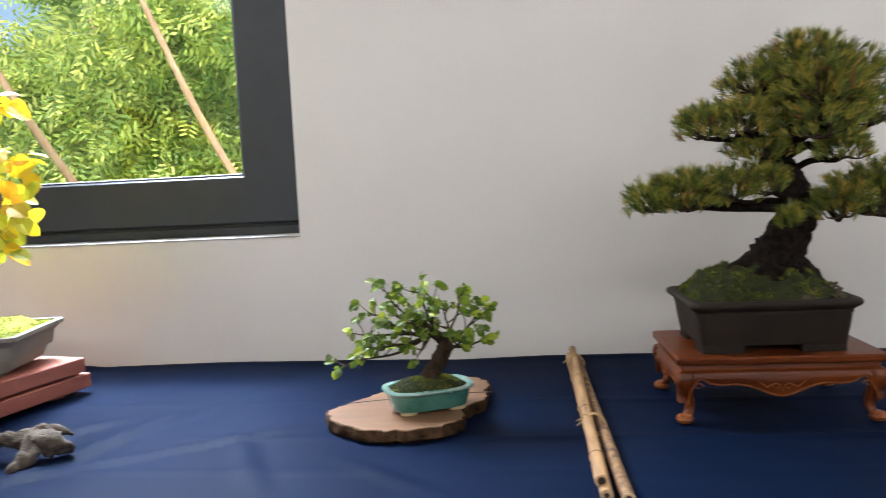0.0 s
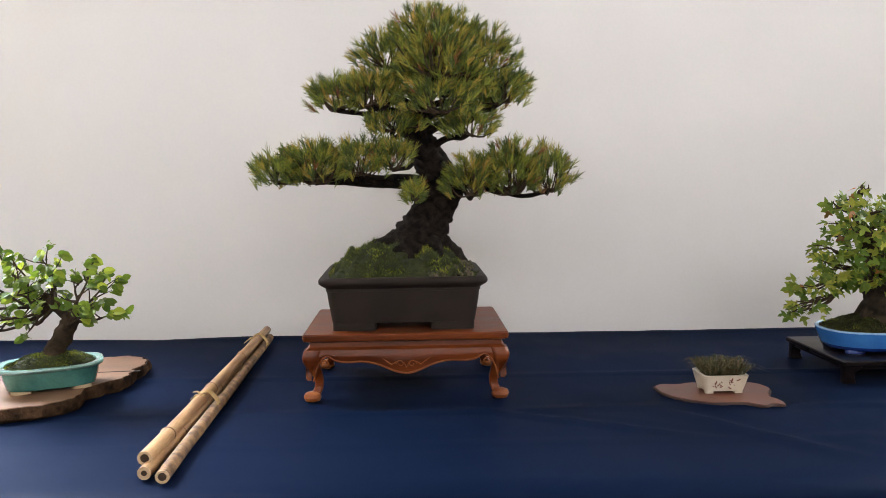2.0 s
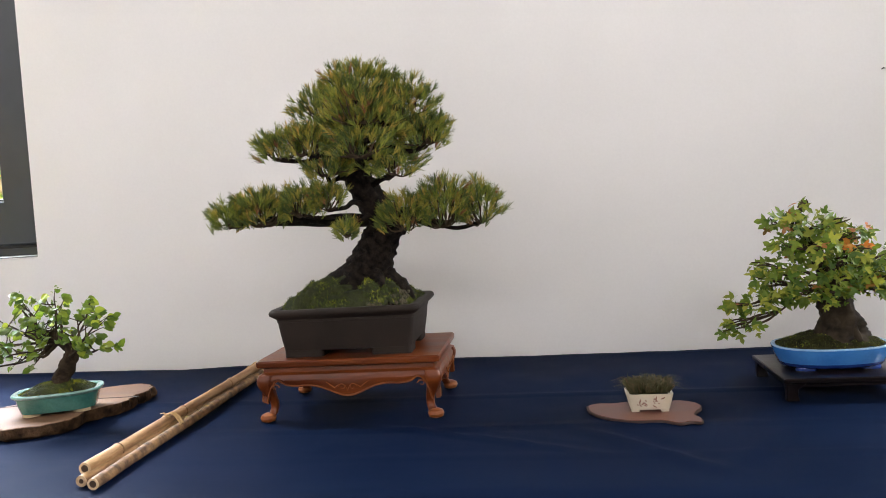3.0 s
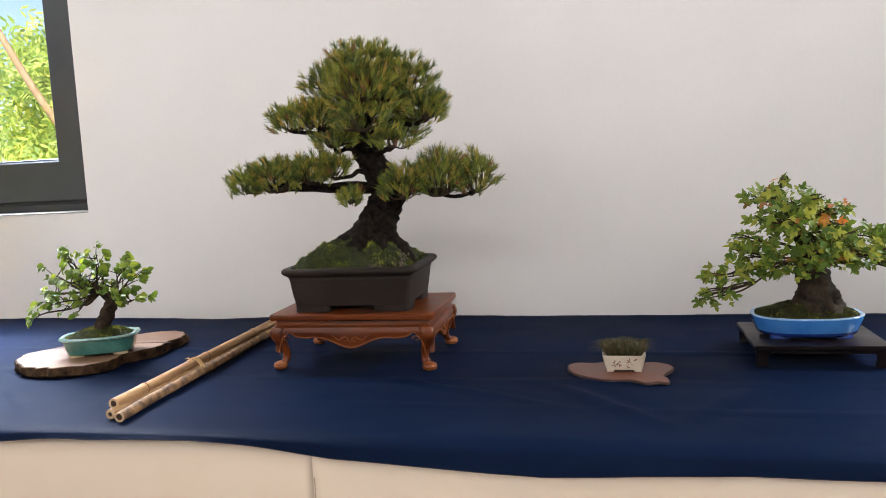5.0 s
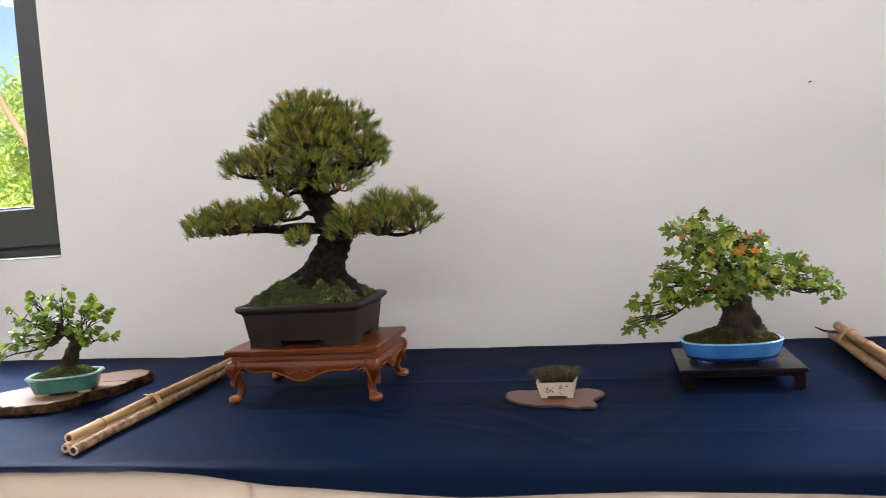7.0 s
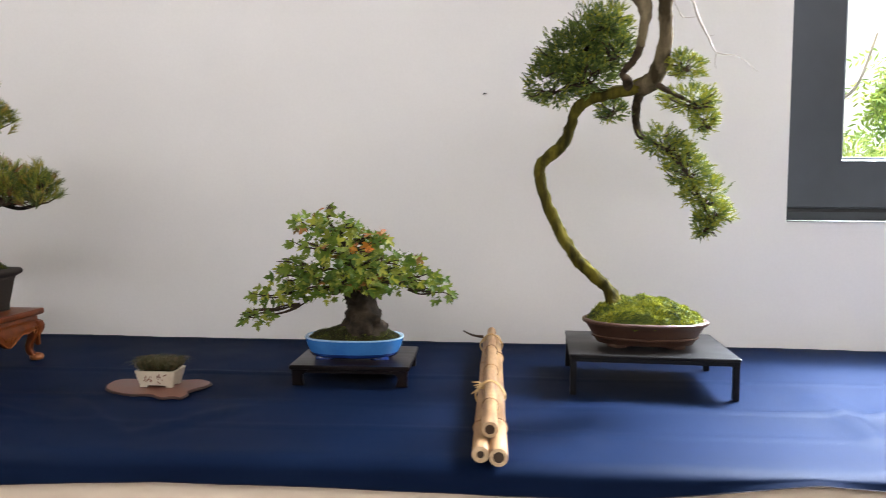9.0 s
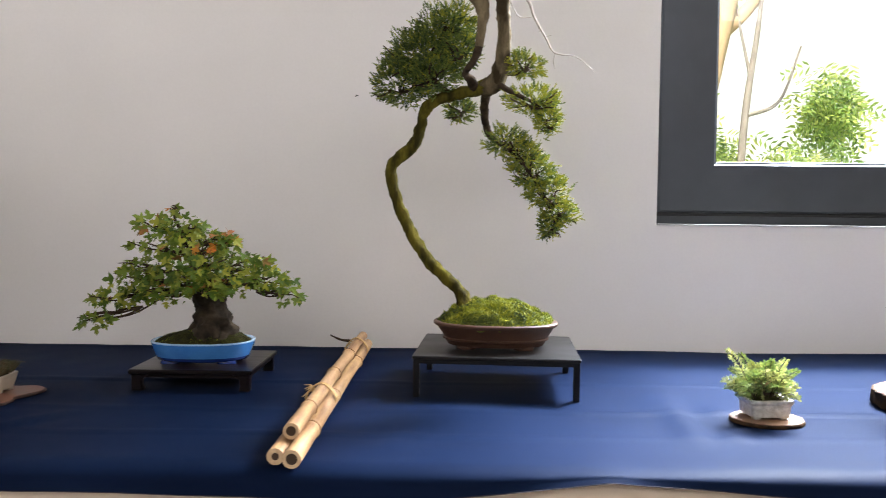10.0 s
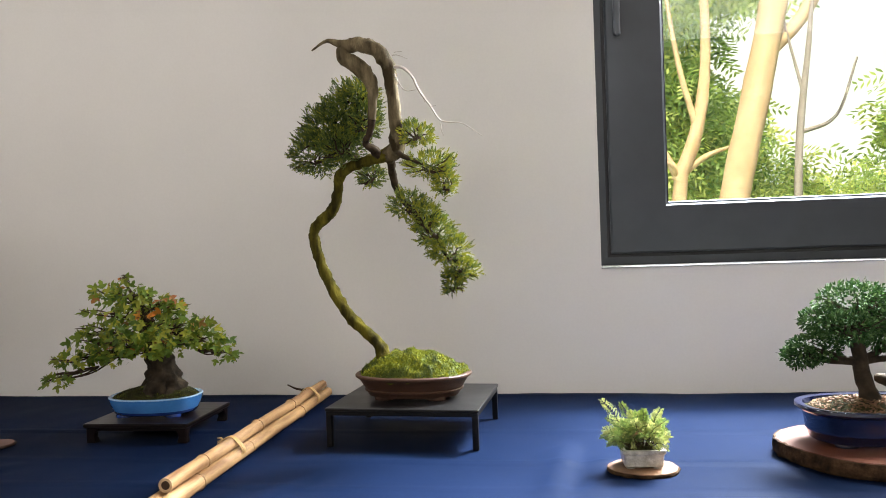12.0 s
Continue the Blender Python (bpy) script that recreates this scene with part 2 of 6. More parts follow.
LEAFQUINCE = [mat("round_leaf_" + k, c, d, 60, 0.5, bump=0.1, grain=200, spec=0.25, through_light=0.35, vary="object", stain=0.2) for k, c, d in (
    ("green", (0.085, 0.150, 0.014), (0.125, 0.20, 0.020)), ("bright", (0.27, 0.36, 0.035), (0.21, 0.31, 0.03)), ("grey", (0.17, 0.22, 0.085), (0.14, 0.19, 0.07)))]
LEAFYELLOW = [mat("yellow_leaf_" + k, c, d, 50, 0.5, bump=0.1, through_light=0.4, vary="object", stain=0.15) for k, c, d in (
    ("gold", (0.75, 0.52, 0.02), (0.68, 0.42, 0.02)), ("lime", (0.42, 0.48, 0.03), (0.5, 0.5, 0.04)))]
# lit and shaded foliage put into colour: dark, mid and golden tones
JUNIPER = [mat("juniper_side_lit_" + k, c, d, 50, 0.6, bump=0, spec=0.25, vary="island", through_light=0.2, stain=0.15) for k, c, d in (
    ("dark", (0.055, 0.092, 0.022), (0.090, 0.140, 0.034)), ("green", (0.13, 0.19, 0.036), (0.19, 0.25, 0.046)), ("gold", (0.34, 0.35, 0.028), (0.25, 0.28, 0.026)))]
BOXLEAF = [mat("tiny_leaf_" + k, c, d, 60, 0.6, bump=0, spec=0.08, vary="island", through_light=0.15, stain=0.1) for k, c, d in (
    ("dark", (0.018, 0.052, 0.014), (0.030, 0.075, 0.020)), ("pale", (0.060, 0.125, 0.040), (0.085, 0.160, 0.055)))]
FERN = [mat("feathery_leaf_" + k, c, d, 60, 0.5, bump=0, vary="island", through_light=0.35, stain=0.15) for k, c, d in (
    ("green", (0.125, 0.185, 0.040), (0.165, 0.23, 0.05)), ("pale", (0.36, 0.38, 0.13), (0.28, 0.32, 0.09)), ("bronze", (0.32, 0.21, 0.09), (0.26, 0.2, 0.08)))]
SEDGE = [mat("dry_sedge_" + k, c, d, 60, 0.6, bump=0, vary="island", through_light=0.2) for k, c, d in (
    ("green", (0.055, 0.060, 0.020), (0.085, 0.085, 0.028)), ("straw", (0.17, 0.125, 0.055), (0.11, 0.075, 0.032)))]
LAWN = mat("lawn", (0.10, 0.19, 0.03), (0.16, 0.24, 0.05), 1.2, 0.9, bump=0.5, grain=60)
TANBARK = mat("tan_tree_bark", (0.50, 0.31, 0.15), (0.57, 0.38, 0.20), 7, 0.85, bump=0.4, grain=40, stain=0.2)
REDBARK = mat("reddish_branch_bark", (0.50, 0.28, 0.16), (0.58, 0.36, 0.22), 12, 0.85, bump=0.3)
GREYTWIG = mat("grey_stem_bark", (0.25, 0.20, 0.16), (0.32, 0.26, 0.2), 20, 0.85, bump=0.3)
OUTLEAF = [mat("garden_leaf_" + k, c, d, 8, 0.5, bump=0, vary="island", through_light=0.45, stain=0.15) for k, c, d in (
    ("green", (0.36, 0.50, 0.12), (0.42, 0.56, 0.15)), ("lime", (0.58, 0.66, 0.17), (0.64, 0.70, 0.21)), ("dark", (0.26, 0.40, 0.10), (0.32, 0.48, 0.13)))]
RENDERWALL = mat("white_render", (0.82, 0.82, 0.80), (0.78, 0.78, 0.76), 1, 0.9, stain=0.03)


# ---- building helpers ----
class Geo:
    """Gathers points and faces, with a material slot for each face."""

    def __init__(self):
        self.v, self.f, self.s = [], [], []

    def add(self, verts, faces, slot=0):
        k = len(self.v)
        self.v.extend(tuple(p) for p in verts)
        self.f.extend(tuple(i + k for i in q) for q in faces)
        self.s.extend([slot] * len(faces))
        return self

    def loft(self, rings, first=True, last=True, slot=0):
        n = len(rings[0])
        faces = [(r * n + i, r * n + (i + 1) % n, (r + 1) * n + (i + 1) % n, (r + 1) * n + i) for r in range(len(rings) - 1) for i in range(n)]
        if first:
            faces.append(tuple(range(n - 1, -1, -1)))
        if last:
            faces.append(tuple((len(rings) - 1) * n + i for i in range(n)))
        return self.add([p for r in rings for p in r], faces, slot)

    def tube(self, pts, radii, sides=8, lump=0.0, freq=30.0, slot=0, flat=1.0):
        pts = [Vector(p) for p in pts]
        up = Vector((0.3, 0.9, 0.2))
        rings = []
        for i, p in enumerate(pts):
            d = (pts[min(i + 1, len(pts) - 1)] - pts[max(i - 1, 0)]).normalized()
            a = (up - d * up.dot(d)).normalized()
            b = d.cross(a)
            up = a
            ring = []
            for k in range(sides):
                t = 2 * math.pi * k / sides
                o = a * math.cos(t) * flat + b * math.sin(t)
                r = radii[i]
                if lump:
                    r *= 1 + lump * (noise.noise((p + o * radii[i]) * freq) + 0.5 * noise.noise((p + o * radii[i]) * freq * 2.7))
                ring.append(p + o * r)
            rings.append(ring)
        return self.loft(rings, slot=slot)

    def moved(self, m):
        self.v = [tuple(m @ Vector(p)) for p in self.v]
        return self


def oval(w, d, z, n=44, e=2.0, cx=0.0, cy=0.0):
    out = []
    for i in range(n):
        t = 2 * math.pi * i / n
        c, s = math.cos(t), math.sin(t)
        out.append(Vector((cx + w / 2 * math.copysign(abs(c) ** (2 / e), c), cy + d / 2 * math.copysign(abs(s) ** (2 / e), s), z)))
    return out


def rounded(w, d, z, r=0.004, n=4, cx=0.0, cy=0.0):
    out = []
    r = min(r, w / 2 - 1e-5, d / 2 - 1e-5)
    for q, (sx, sy) in enumerate(((1, 1), (-1, 1), (-1, -1), (1, -1))):
        for i in range(n + 1):
            t = math.pi / 2 * (q + i / n)
            out.append(Vector((cx + sx * (w / 2 - r) + r * math.cos(t), cy + sy * (d / 2 - r) + r * math.sin(t), z)))
    return out


def block(cx, cy, w, d, z0, z1, r=0.003, b=0.0015, g=None):
    """A box with rounded upright edges and softened rims."""
    g = g or Geo()
    b = min(b, (z1 - z0) / 3)
    return g.loft([rounded(w - 2 * b, d - 2 * b, z0, r, cx=cx, cy=cy), rounded(w, d, z0 + b, r, cx=cx, cy=cy), rounded(w, d, z1 - b, r, cx=cx, cy=cy), rounded(w - 2 * b, d - 2 * b, z1, r, cx=cx, cy=cy)])


def smooth_line(pts, per=6):
    """A flowing line through the points; each may carry more numbers (radii)."""
    p = [np.array(q, float) for q in pts]
    p = [2 * p[0] - p[1], *p, 2 * p[-1] - p[-2]]
    out = []
    for i in range(1, len(p) - 2):
        for k in range(per):
            t = k / per
            out.append(0.5 * (2 * p[i] + (p[i + 1] - p[i - 1]) * t + (2 * p[i - 1] - 5 * p[i] + 4 * p[i + 1] - p[i + 2]) * t * t + (3 * p[i] - p[i - 1] - 3 * p[i + 1] + p[i + 2]) * t ** 3))
    return [*out, p[-2]]


def limb(pts, sides=10, per=6, lump=0.0, freq=40.0, g=None, slot=0):
    """A tapered limb through rows of x, y, z, radius."""
    line = smooth_line(pts, per)
    return (g or Geo()).tube([q[:3] for q in line], [max(q[3], 0.0004) for q in line], sides, lump, freq, slot)


def mesh_of(name, geo, mats, smooth=True, sharp=38):
    me = bpy.data.meshes.new(name)
    me.from_pydata(geo.v, [], geo.f)
    mats = mats if isinstance(mats, (list, tuple)) else [mats]
    for m in mats:
        me.materials.append(m)
    if len(mats) > 1:
        me.polygons.foreach_set("material_index", geo.s)
    if smooth:
        me.polygons.foreach_set("use_smooth", [True] * len(me.polygons))
        me.set_sharp_from_angle(angle=radians(sharp))
    me.update()
    return me


def part(name, geo, mats, parent, label="", smooth=True, sharp=38):
    ob = new(name, mesh_of(name, geo, mats, smooth, sharp))
    ob.parent = parent
    return tagged(ob, label) if label else ob


def thing(name, at, label, category, group="", scale=1.0):
    ob = new(name)
    ob.empty_display_size = 0.05
    ob.scale = (scale,) * 3
    ob.location = at
    return tagged(ob, label, category, group)


def structure(name, geo, mats, label="", smooth=False):
    return tagged(new(name, mesh_of(name, geo, mats, smooth)), label, "", "", "structure")


def turned(g, degrees, at=(0, 0, 0)):
    return g.moved(pose(at[0], at[1], at[2], 0, 0, degrees))


def rnd(a, b):
    return random.uniform(a, b)


def unit():
    while True:
        v = Vector((rnd(-1, 1), rnd(-1, 1), rnd(-1, 1)))
        if 0.05 < v.length < 1:
            return v.normalized()


# ---- the room ----
WALL_Y, TOP = 1.69, 0.75
WINDOWS = ((-1.77, -0.427), (2.128, 3.47))
WIN_Z = (1.032, 2.25)


def wall_with_holes(xs, zs, holes, y0, y1):
    """A wall of thickness y0..y1 on a grid of cuts, with the cells named in holes left open and their reveals closed."""
    g = Geo()
    for i in range(len(xs) - 1):
        for k in range(len(zs) - 1):
            a, b, c, d = xs[i], xs[i + 1], zs[k], zs[k + 1]
            if (i, k) in holes:
                g.add([(a, y0, c), (b, y0, c), (b, y1, c), (a, y1, c)], [(0, 1, 2, 3)])
                g.add([(a, y0, d), (b, y0, d), (b, y1, d), (a, y1, d)], [(3, 2, 1, 0)])
                g.add([(a, y0, c), (a, y1, c), (a, y1, d), (a, y0, d)], [(0, 1, 2, 3)])
                g.add([(b, y0, c), (b, y1, c), (b, y1, d), (b, y0, d)], [(3, 2, 1, 0)])
            else:
                g.add([(a, y0, c), (b, y0, c), (b, y0, d), (a, y0, d)], [(0, 1, 2, 3)])
                g.add([(a, y1, c), (b, y1, c), (b, y1, d), (a, y1, d)], [(3, 2, 1, 0)])
    return g


X0, X1, YB, CEILING = -3.6, 5.6, -3.5, 3.6
structure("wall_north", wall_with_holes((X0, *WINDOWS[0], *WINDOWS[1], X1), (0, *WIN_Z, CEILING), {(1, 1), (3, 1)}, WALL_Y, WALL_Y + 0.24), PLASTER, "smooth white painted wall with two dark window openings")
# unseen wall; its high opening is assumed, to go with the fill lamp
structure("wall_south", wall_with_holes((X0, -2.9, 4.9, X1), (0, 2.80, 3.45, CEILING), {(1, 1)}, YB, YB - 0.2), PLASTER, "plain white wall with an assumed long high opening, unseen")
structure("wall_west", Geo().add([(X0, YB, 0), (X0, WALL_Y, 0), (X0, WALL_Y, CEILING), (X0, YB, CEILING), (X0 - 0.2, YB, 0), (X0 - 0.2, WALL_Y, 0), (X0 - 0.2, WALL_Y, CEILING), (X0 - 0.2, YB, CEILING)], [(0, 1, 2, 3), (7, 6, 5, 4), (0, 3, 7, 4), (1, 5, 6, 2), (3, 2, 6, 7), (0, 4, 5, 1)]), PLASTER, "plain white painted wall")
structure("wall_east", Geo().add([(X1, YB, 0), (X1, WALL_Y, 0), (X1, WALL_Y, CEILING), (X1, YB, CEILING), (X1 + 0.2, YB, 0), (X1 + 0.2, WALL_Y, 0), (X1 + 0.2, WALL_Y, CEILING), (X1 + 0.2, YB, CEILING)], [(3, 2, 1, 0), (4, 5, 6, 7), (4, 7, 3, 0), (2, 6, 5, 1), (7, 6, 2, 3), (1, 5, 4, 0)]), PLASTER, "plain white painted wall")
structure("floor", Geo().add([(X0 - 0.2, YB - 0.2, 0), (X1 + 0.2, YB - 0.2, 0), (X1 + 0.2, 1.93, 0), (X0 - 0.2, 1.93, 0), (X0 - 0.2, YB - 0.2, -0.12), (X1 + 0.2, YB - 0.2, -0.12), (X1 + 0.2, 1.93, -0.12), (X0 - 0.2, 1.93, -0.12)], [(0, 1, 2, 3), (7, 6, 5, 4), (0, 4, 5, 1), (1, 5, 6, 2), (2, 6, 7, 3), (3, 7, 4, 0)]), FLOOR, "grey tiled exhibition room floor")
structure("ceiling", Geo().add([(X0 - 0.2, YB - 0.2, CEILING), (X1 + 0.2, YB - 0.2, CEILING), (X1 + 0.2, 1.93, CEILING), (X0 - 0.2, 1.93, CEILING), (X0 - 0.2, YB - 0.2, CEILING + 0.2), (X1 + 0.2, YB - 0.2, CEILING + 0.2), (X1 + 0.2, 1.93, CEILING + 0.2), (X0 - 0.2, 1.93, CEILING + 0.2)], [(3, 2, 1, 0), (4, 5, 6, 7), (1, 5, 4, 0), (2, 6, 5, 1), (3, 7, 6, 2), (0, 4, 7, 3)]), CEIL, "plain white ceiling")


def ring_frame(x0, x1, z0, z1, wide, low, y0, y1, bev=0.003):
    """A mitred frame: wide at the sides and top, low at the bottom, with softened edges."""
    def loop(i, y):
        return [Vector((x0 + i * wide, y, z0 + i * low)), Vector((x1 - i * wide, y, z0 + i * low)), Vector((x1 - i * wide, y, z1 - i * wide)), Vector((x0 + i * wide, y, z1 - i * wide))]
    b = bev / wide
    rings = [loop(0, y1), loop(0, y0 + bev), loop(b, y0), loop(1 - b, y0), loop(1, y0 + bev), loop(1, y1)]
    g = Geo().loft(rings, False, False)
    n = 4
    g.add([p for r in (rings[0], rings[-1]) for p in r], [(i, n + i, n + (i + 1) % n, (i + 1) % n) for i in range(n)])
    return g


def window(index, x0, x1, handle_x):
    z0, z1 = WIN_Z
    ob = structure("window_%d" % index, ring_frame(x0 + 0.002, x1 - 0.002, z0 + 0.001, z1 - 0.002, 0.05, 0.05, 1.807, 1.872), FRAME, "anthracite grey aluminium casement window")
    inset, low = 0.030, 0.030
    sash = part("sash", ring_frame(x0 + inset, x1 - inset, z0 + low, z1 - inset, 0.133, 0.114, 1.795, 1.847, 0.005), FRAME, ob, sharp=25)
    part("gasket", ring_frame(x0 + 0.022, x1 - 0.022, z0 + 0.022, z1 - 0.022, 0.009, 0.009, 1.806, 1.812, 0.001), GASKET, ob)
    gx0, gx1, gz0, gz1 = x0 + inset + 0.133, x1 - inset - 0.133, z0 + low + 0.114, z1 - inset - 0.133
    part("glazing_gasket", ring_frame(gx0 - 0.002, gx1 + 0.002, gz0 - 0.002, gz1 + 0.002, 0.006, 0.006, 1.808, 1.827, 0.0008), GASKET, ob)
    pane = part("pane", Geo().add([(gx0 - 0.001, y, gz0 - 0.001) for y in (1.818,)] + [(gx1 + 0.001, 1.818, gz0 - 0.001), (gx1 + 0.001, 1.818, gz1 + 0.001), (gx0 - 0.001, 1.818, gz1 + 0.001)], [(0, 1, 2, 3)]), GLASS, ob, "clear window pane", smooth=False)
    pane.visible_shadow = False
    # pale strip added along the pane's foot to imitate a glint
    part("pane_glint", Geo().add([(gx0, 1.812, gz0 + 0.004), (gx1, 1.812, gz0 + 0.004), (gx1, 1.818, gz0 + 0.006), (gx0, 1.818, gz0 + 0.006), (gx0, 1.812, gz0), (gx1, 1.812, gz0)], [(0, 1, 2, 3), (4, 5, 1, 0)]), SILL, ob, "thin pale strip standing in for a glint on the pane", smooth=False)
    part("window_sill", Geo().loft([rounded(x1 - x0 - 0.002, 0.116, z, 0.002, cx=(x0 + x1) / 2, cy=1.746) for z in (z0 + 0.0005, z0 + 0.002, z0 + 0.003)]), SILL, ob, "narrow white window sill, colour darkened for dimmer light")
    if handle_x:
        hd = part("handle", block(handle_x, 1.782, 0.016, 0.012, 1.573, 1.725, 0.007, 0.004), FRAME, ob, "dark lever handle")
        part("handle_plate", block(handle_x, 1.791, 0.028, 0.008, 1.70, 1.765, 0.008, 0.002), FRAME, hd)
    return ob


window(1, *WINDOWS[0], None)
window(2, *WINDOWS[1], 2.186)

# a tiny insect speck on the wall
speck = Geo().tube([(1.461, 1.6885, 1.308), (1.465, 1.687, 1.3105), (1.469, 1.6885, 1.3095)], [0.0005, 0.0016, 0.0005], 6)
tagged(new("wall_speck", mesh_of("wall_speck", speck, GASKET)), "tiny dark speck stuck on the white wall", "speck")

# ---- tables and cloths ----
EDGE = 0.885
TX0, TX1 = -2.6, 4.6
for k in range(4):
    a = TX0 + 0.02 + k * 1.79
    tb = thing("trestle_table", (a + 0.89, 1.29, 0), "folding trestle table hidden under cloths", "table", "tables along the wall")
    part("tabletop", block(0, 0, 1.77, 0.775, 0.715, 0.742, 0.01, 0.003), TABLETOP, tb)
    for lx in (-0.8, 0.8):
        for ly in (-0.3, 0.3):
            part("leg", block(lx, ly, 0.03, 0.03, 0, 0.715, 0.006), STEEL, tb)

HEM_X = (-2.6, -0.42, -0.287, -0.2, 0.014, 0.10, 0.318, 0.421, 0.537, 0.749, 0.82, 1.066, 1.20, 1.498, 1.637, 1.87, 2.1, 2.6, 3.2, 4.6)
HEM_Z = (0.715, 0.728, 0.744, 0.736, 0.7295, 0.737, 0.741, 0.7345, 0.7207, 0.711, 0.708, 0.7195, 0.720, 0.714, 0.715, 0.7395, 0.724, 0.715, 0.725, 0.715)
BACK_X = (-2.6, -0.97, -0.91, -0.63, -0.34, -0.08, 0.10, 0.50, 0.736, 1.10, 1.5, 1.98, 2.29, 2.46, 4.6)
BACK_Z = (0.753, 0.7575, 0.752, 0.7565, 0.7565, 0.7515, 0.7585, 0.7565, 0.7535, 0.757, 0.756, 0.7575, 0.7515, 0.755, 0.755)


def cloth_height(x, y):
    """Height of the navy cloth above the table: faint folds, a few pressed creases."""
    h = 0.0030 * noise.noise(Vector((x * 3.2, y * 5, 0.3))) + 0.0009 * noise.noise(Vector((x * 17, y * 13, 2.0)))
    for cy, wob, amp in ((1.165, 0.012, 0.0042), (1.36, 0.01, 0.0036), (1.03, 0.014, 0.0026)):
        d = y - cy - wob * noise.noise(Vector((x * 1.7, cy, 5.0)))
        h += amp * math.exp(-(d / 0.006) ** 2) * (0.5 + 0.5 * noise.noise(Vector((x * 1.3, cy * 9, 1.0))))
    for cx, slope, amp, y0, y1 in ((-0.62, 0.35, 0.003, 0.95, 1.35), (-0.35, -0.5, 0.0025, 0.95, 1.2), (0.86, -0.9, 0.0028, 0.95, 1.17), (2.02, 0.10, 0.0035, 0.98, 1.30), (2.32, -0.25, 0.003, 0.95, 1.06), (1.64, 0.3, 0.002, 0.92, 1.15), (2.06, 0.5, 0.003, 1.12, 1.22), (2.10, 0.4, 0.003, 1.00, 1.09), (1.98, 0.2, 0.0025, 1.16, 1.26),
                                 (-0.50, 1.6, 0.0030, 0.95, 1.25), (-0.80, 0.9, 0.0030, 0.95, 1.30), (-0.22, -1.2, 0.0022, 0.93, 1.10), (0.70, -2.2, 0.0024, 1.02, 1.20), (1.08, 0.7, 0.0018, 0.95, 1.15)):
        d = x - cx - slope * (y - 1.1)
        e = max(0.0, min(1.0, (y - y0) / 0.06)) * max(0.0, min(1.0, (y1 - y) / 0.06))
        h += 1.8 * amp * e * (math.exp(-(d / 0.016) ** 2) - 0.4 * math.exp(-((d - 0.03) / 0.02) ** 2))
    return h


def navy_cloth():
    nx, ny, nr, nd = 430, 70, 8, 8
    rows = []
    for i in range(nx + 1):
        x = TX0 + (TX1 - TX0) * i / nx
        hem, back = np.interp(x, HEM_X, HEM_Z), np.interp(x, BACK_X, BACK_Z) - 0.004
        hem += 0.0016 * noise.noise(Vector((x * 9, 0, 0)))
        bulge = 0.006 + 0.007 * noise.noise(Vector((x * 3.1, 4.0, 0)))
        col = []
        for k in range(ny + 1):
            t = k / ny
            y = WALL_Y - 0.002 - t * (WALL_Y - 0.002 - EDGE - 0.035)
            up = (back - 0.748) * math.exp(-(WALL_Y - y) / 0.02)
            col.append((x, y, 0.748 + up + cloth_height(x, y)))
        z0 = col[-1][2]
        for k in range(1, nr + 1):
            a = math.pi / 2 * k / nr
            col.append((x, EDGE + 0.035 - 0.035 * math.sin(a) - bulge * 0.3 * k / nr, z0 - min(0.022, 0.6 * (z0 - hem)) * (1 - math.cos(a))))
        zt = col[-1][2]
        for k in range(1, nd + 1):
            t = k / nd
            col.append((x, EDGE - bulge * (0.3 + 0.7 * t), zt + (hem - zt) * t))
        rows.append(col)
    n = len(rows[0])
    g = Geo()
    g.add([p for c in rows for p in c], [(i * n + k, i * n + k + 1, (i + 1) * n + k + 1, (i + 1) * n + k) for i in range(nx) for k in range(n - 1)])
    ob = new("tablecloth", mesh_of("tablecloth", g, NAVY, True, 180))
    so = ob.modifiers.new("thickness", "SOLIDIFY")
    so.thickness, so.offset = 0.0012, 1
    tagged(ob, "navy blue cloth with creases draped along the tables", "tablecloth")
    hem = Geo().tube([(c[-1][0], c[-1][1] - 0.0012, c[-1][2] + 0.0006) for c in rows], [0.0006] * len(rows), 5)
    part("stitched_hem", hem, THREAD, ob, "dark overlocked hem")
    return ob


navy_cloth()


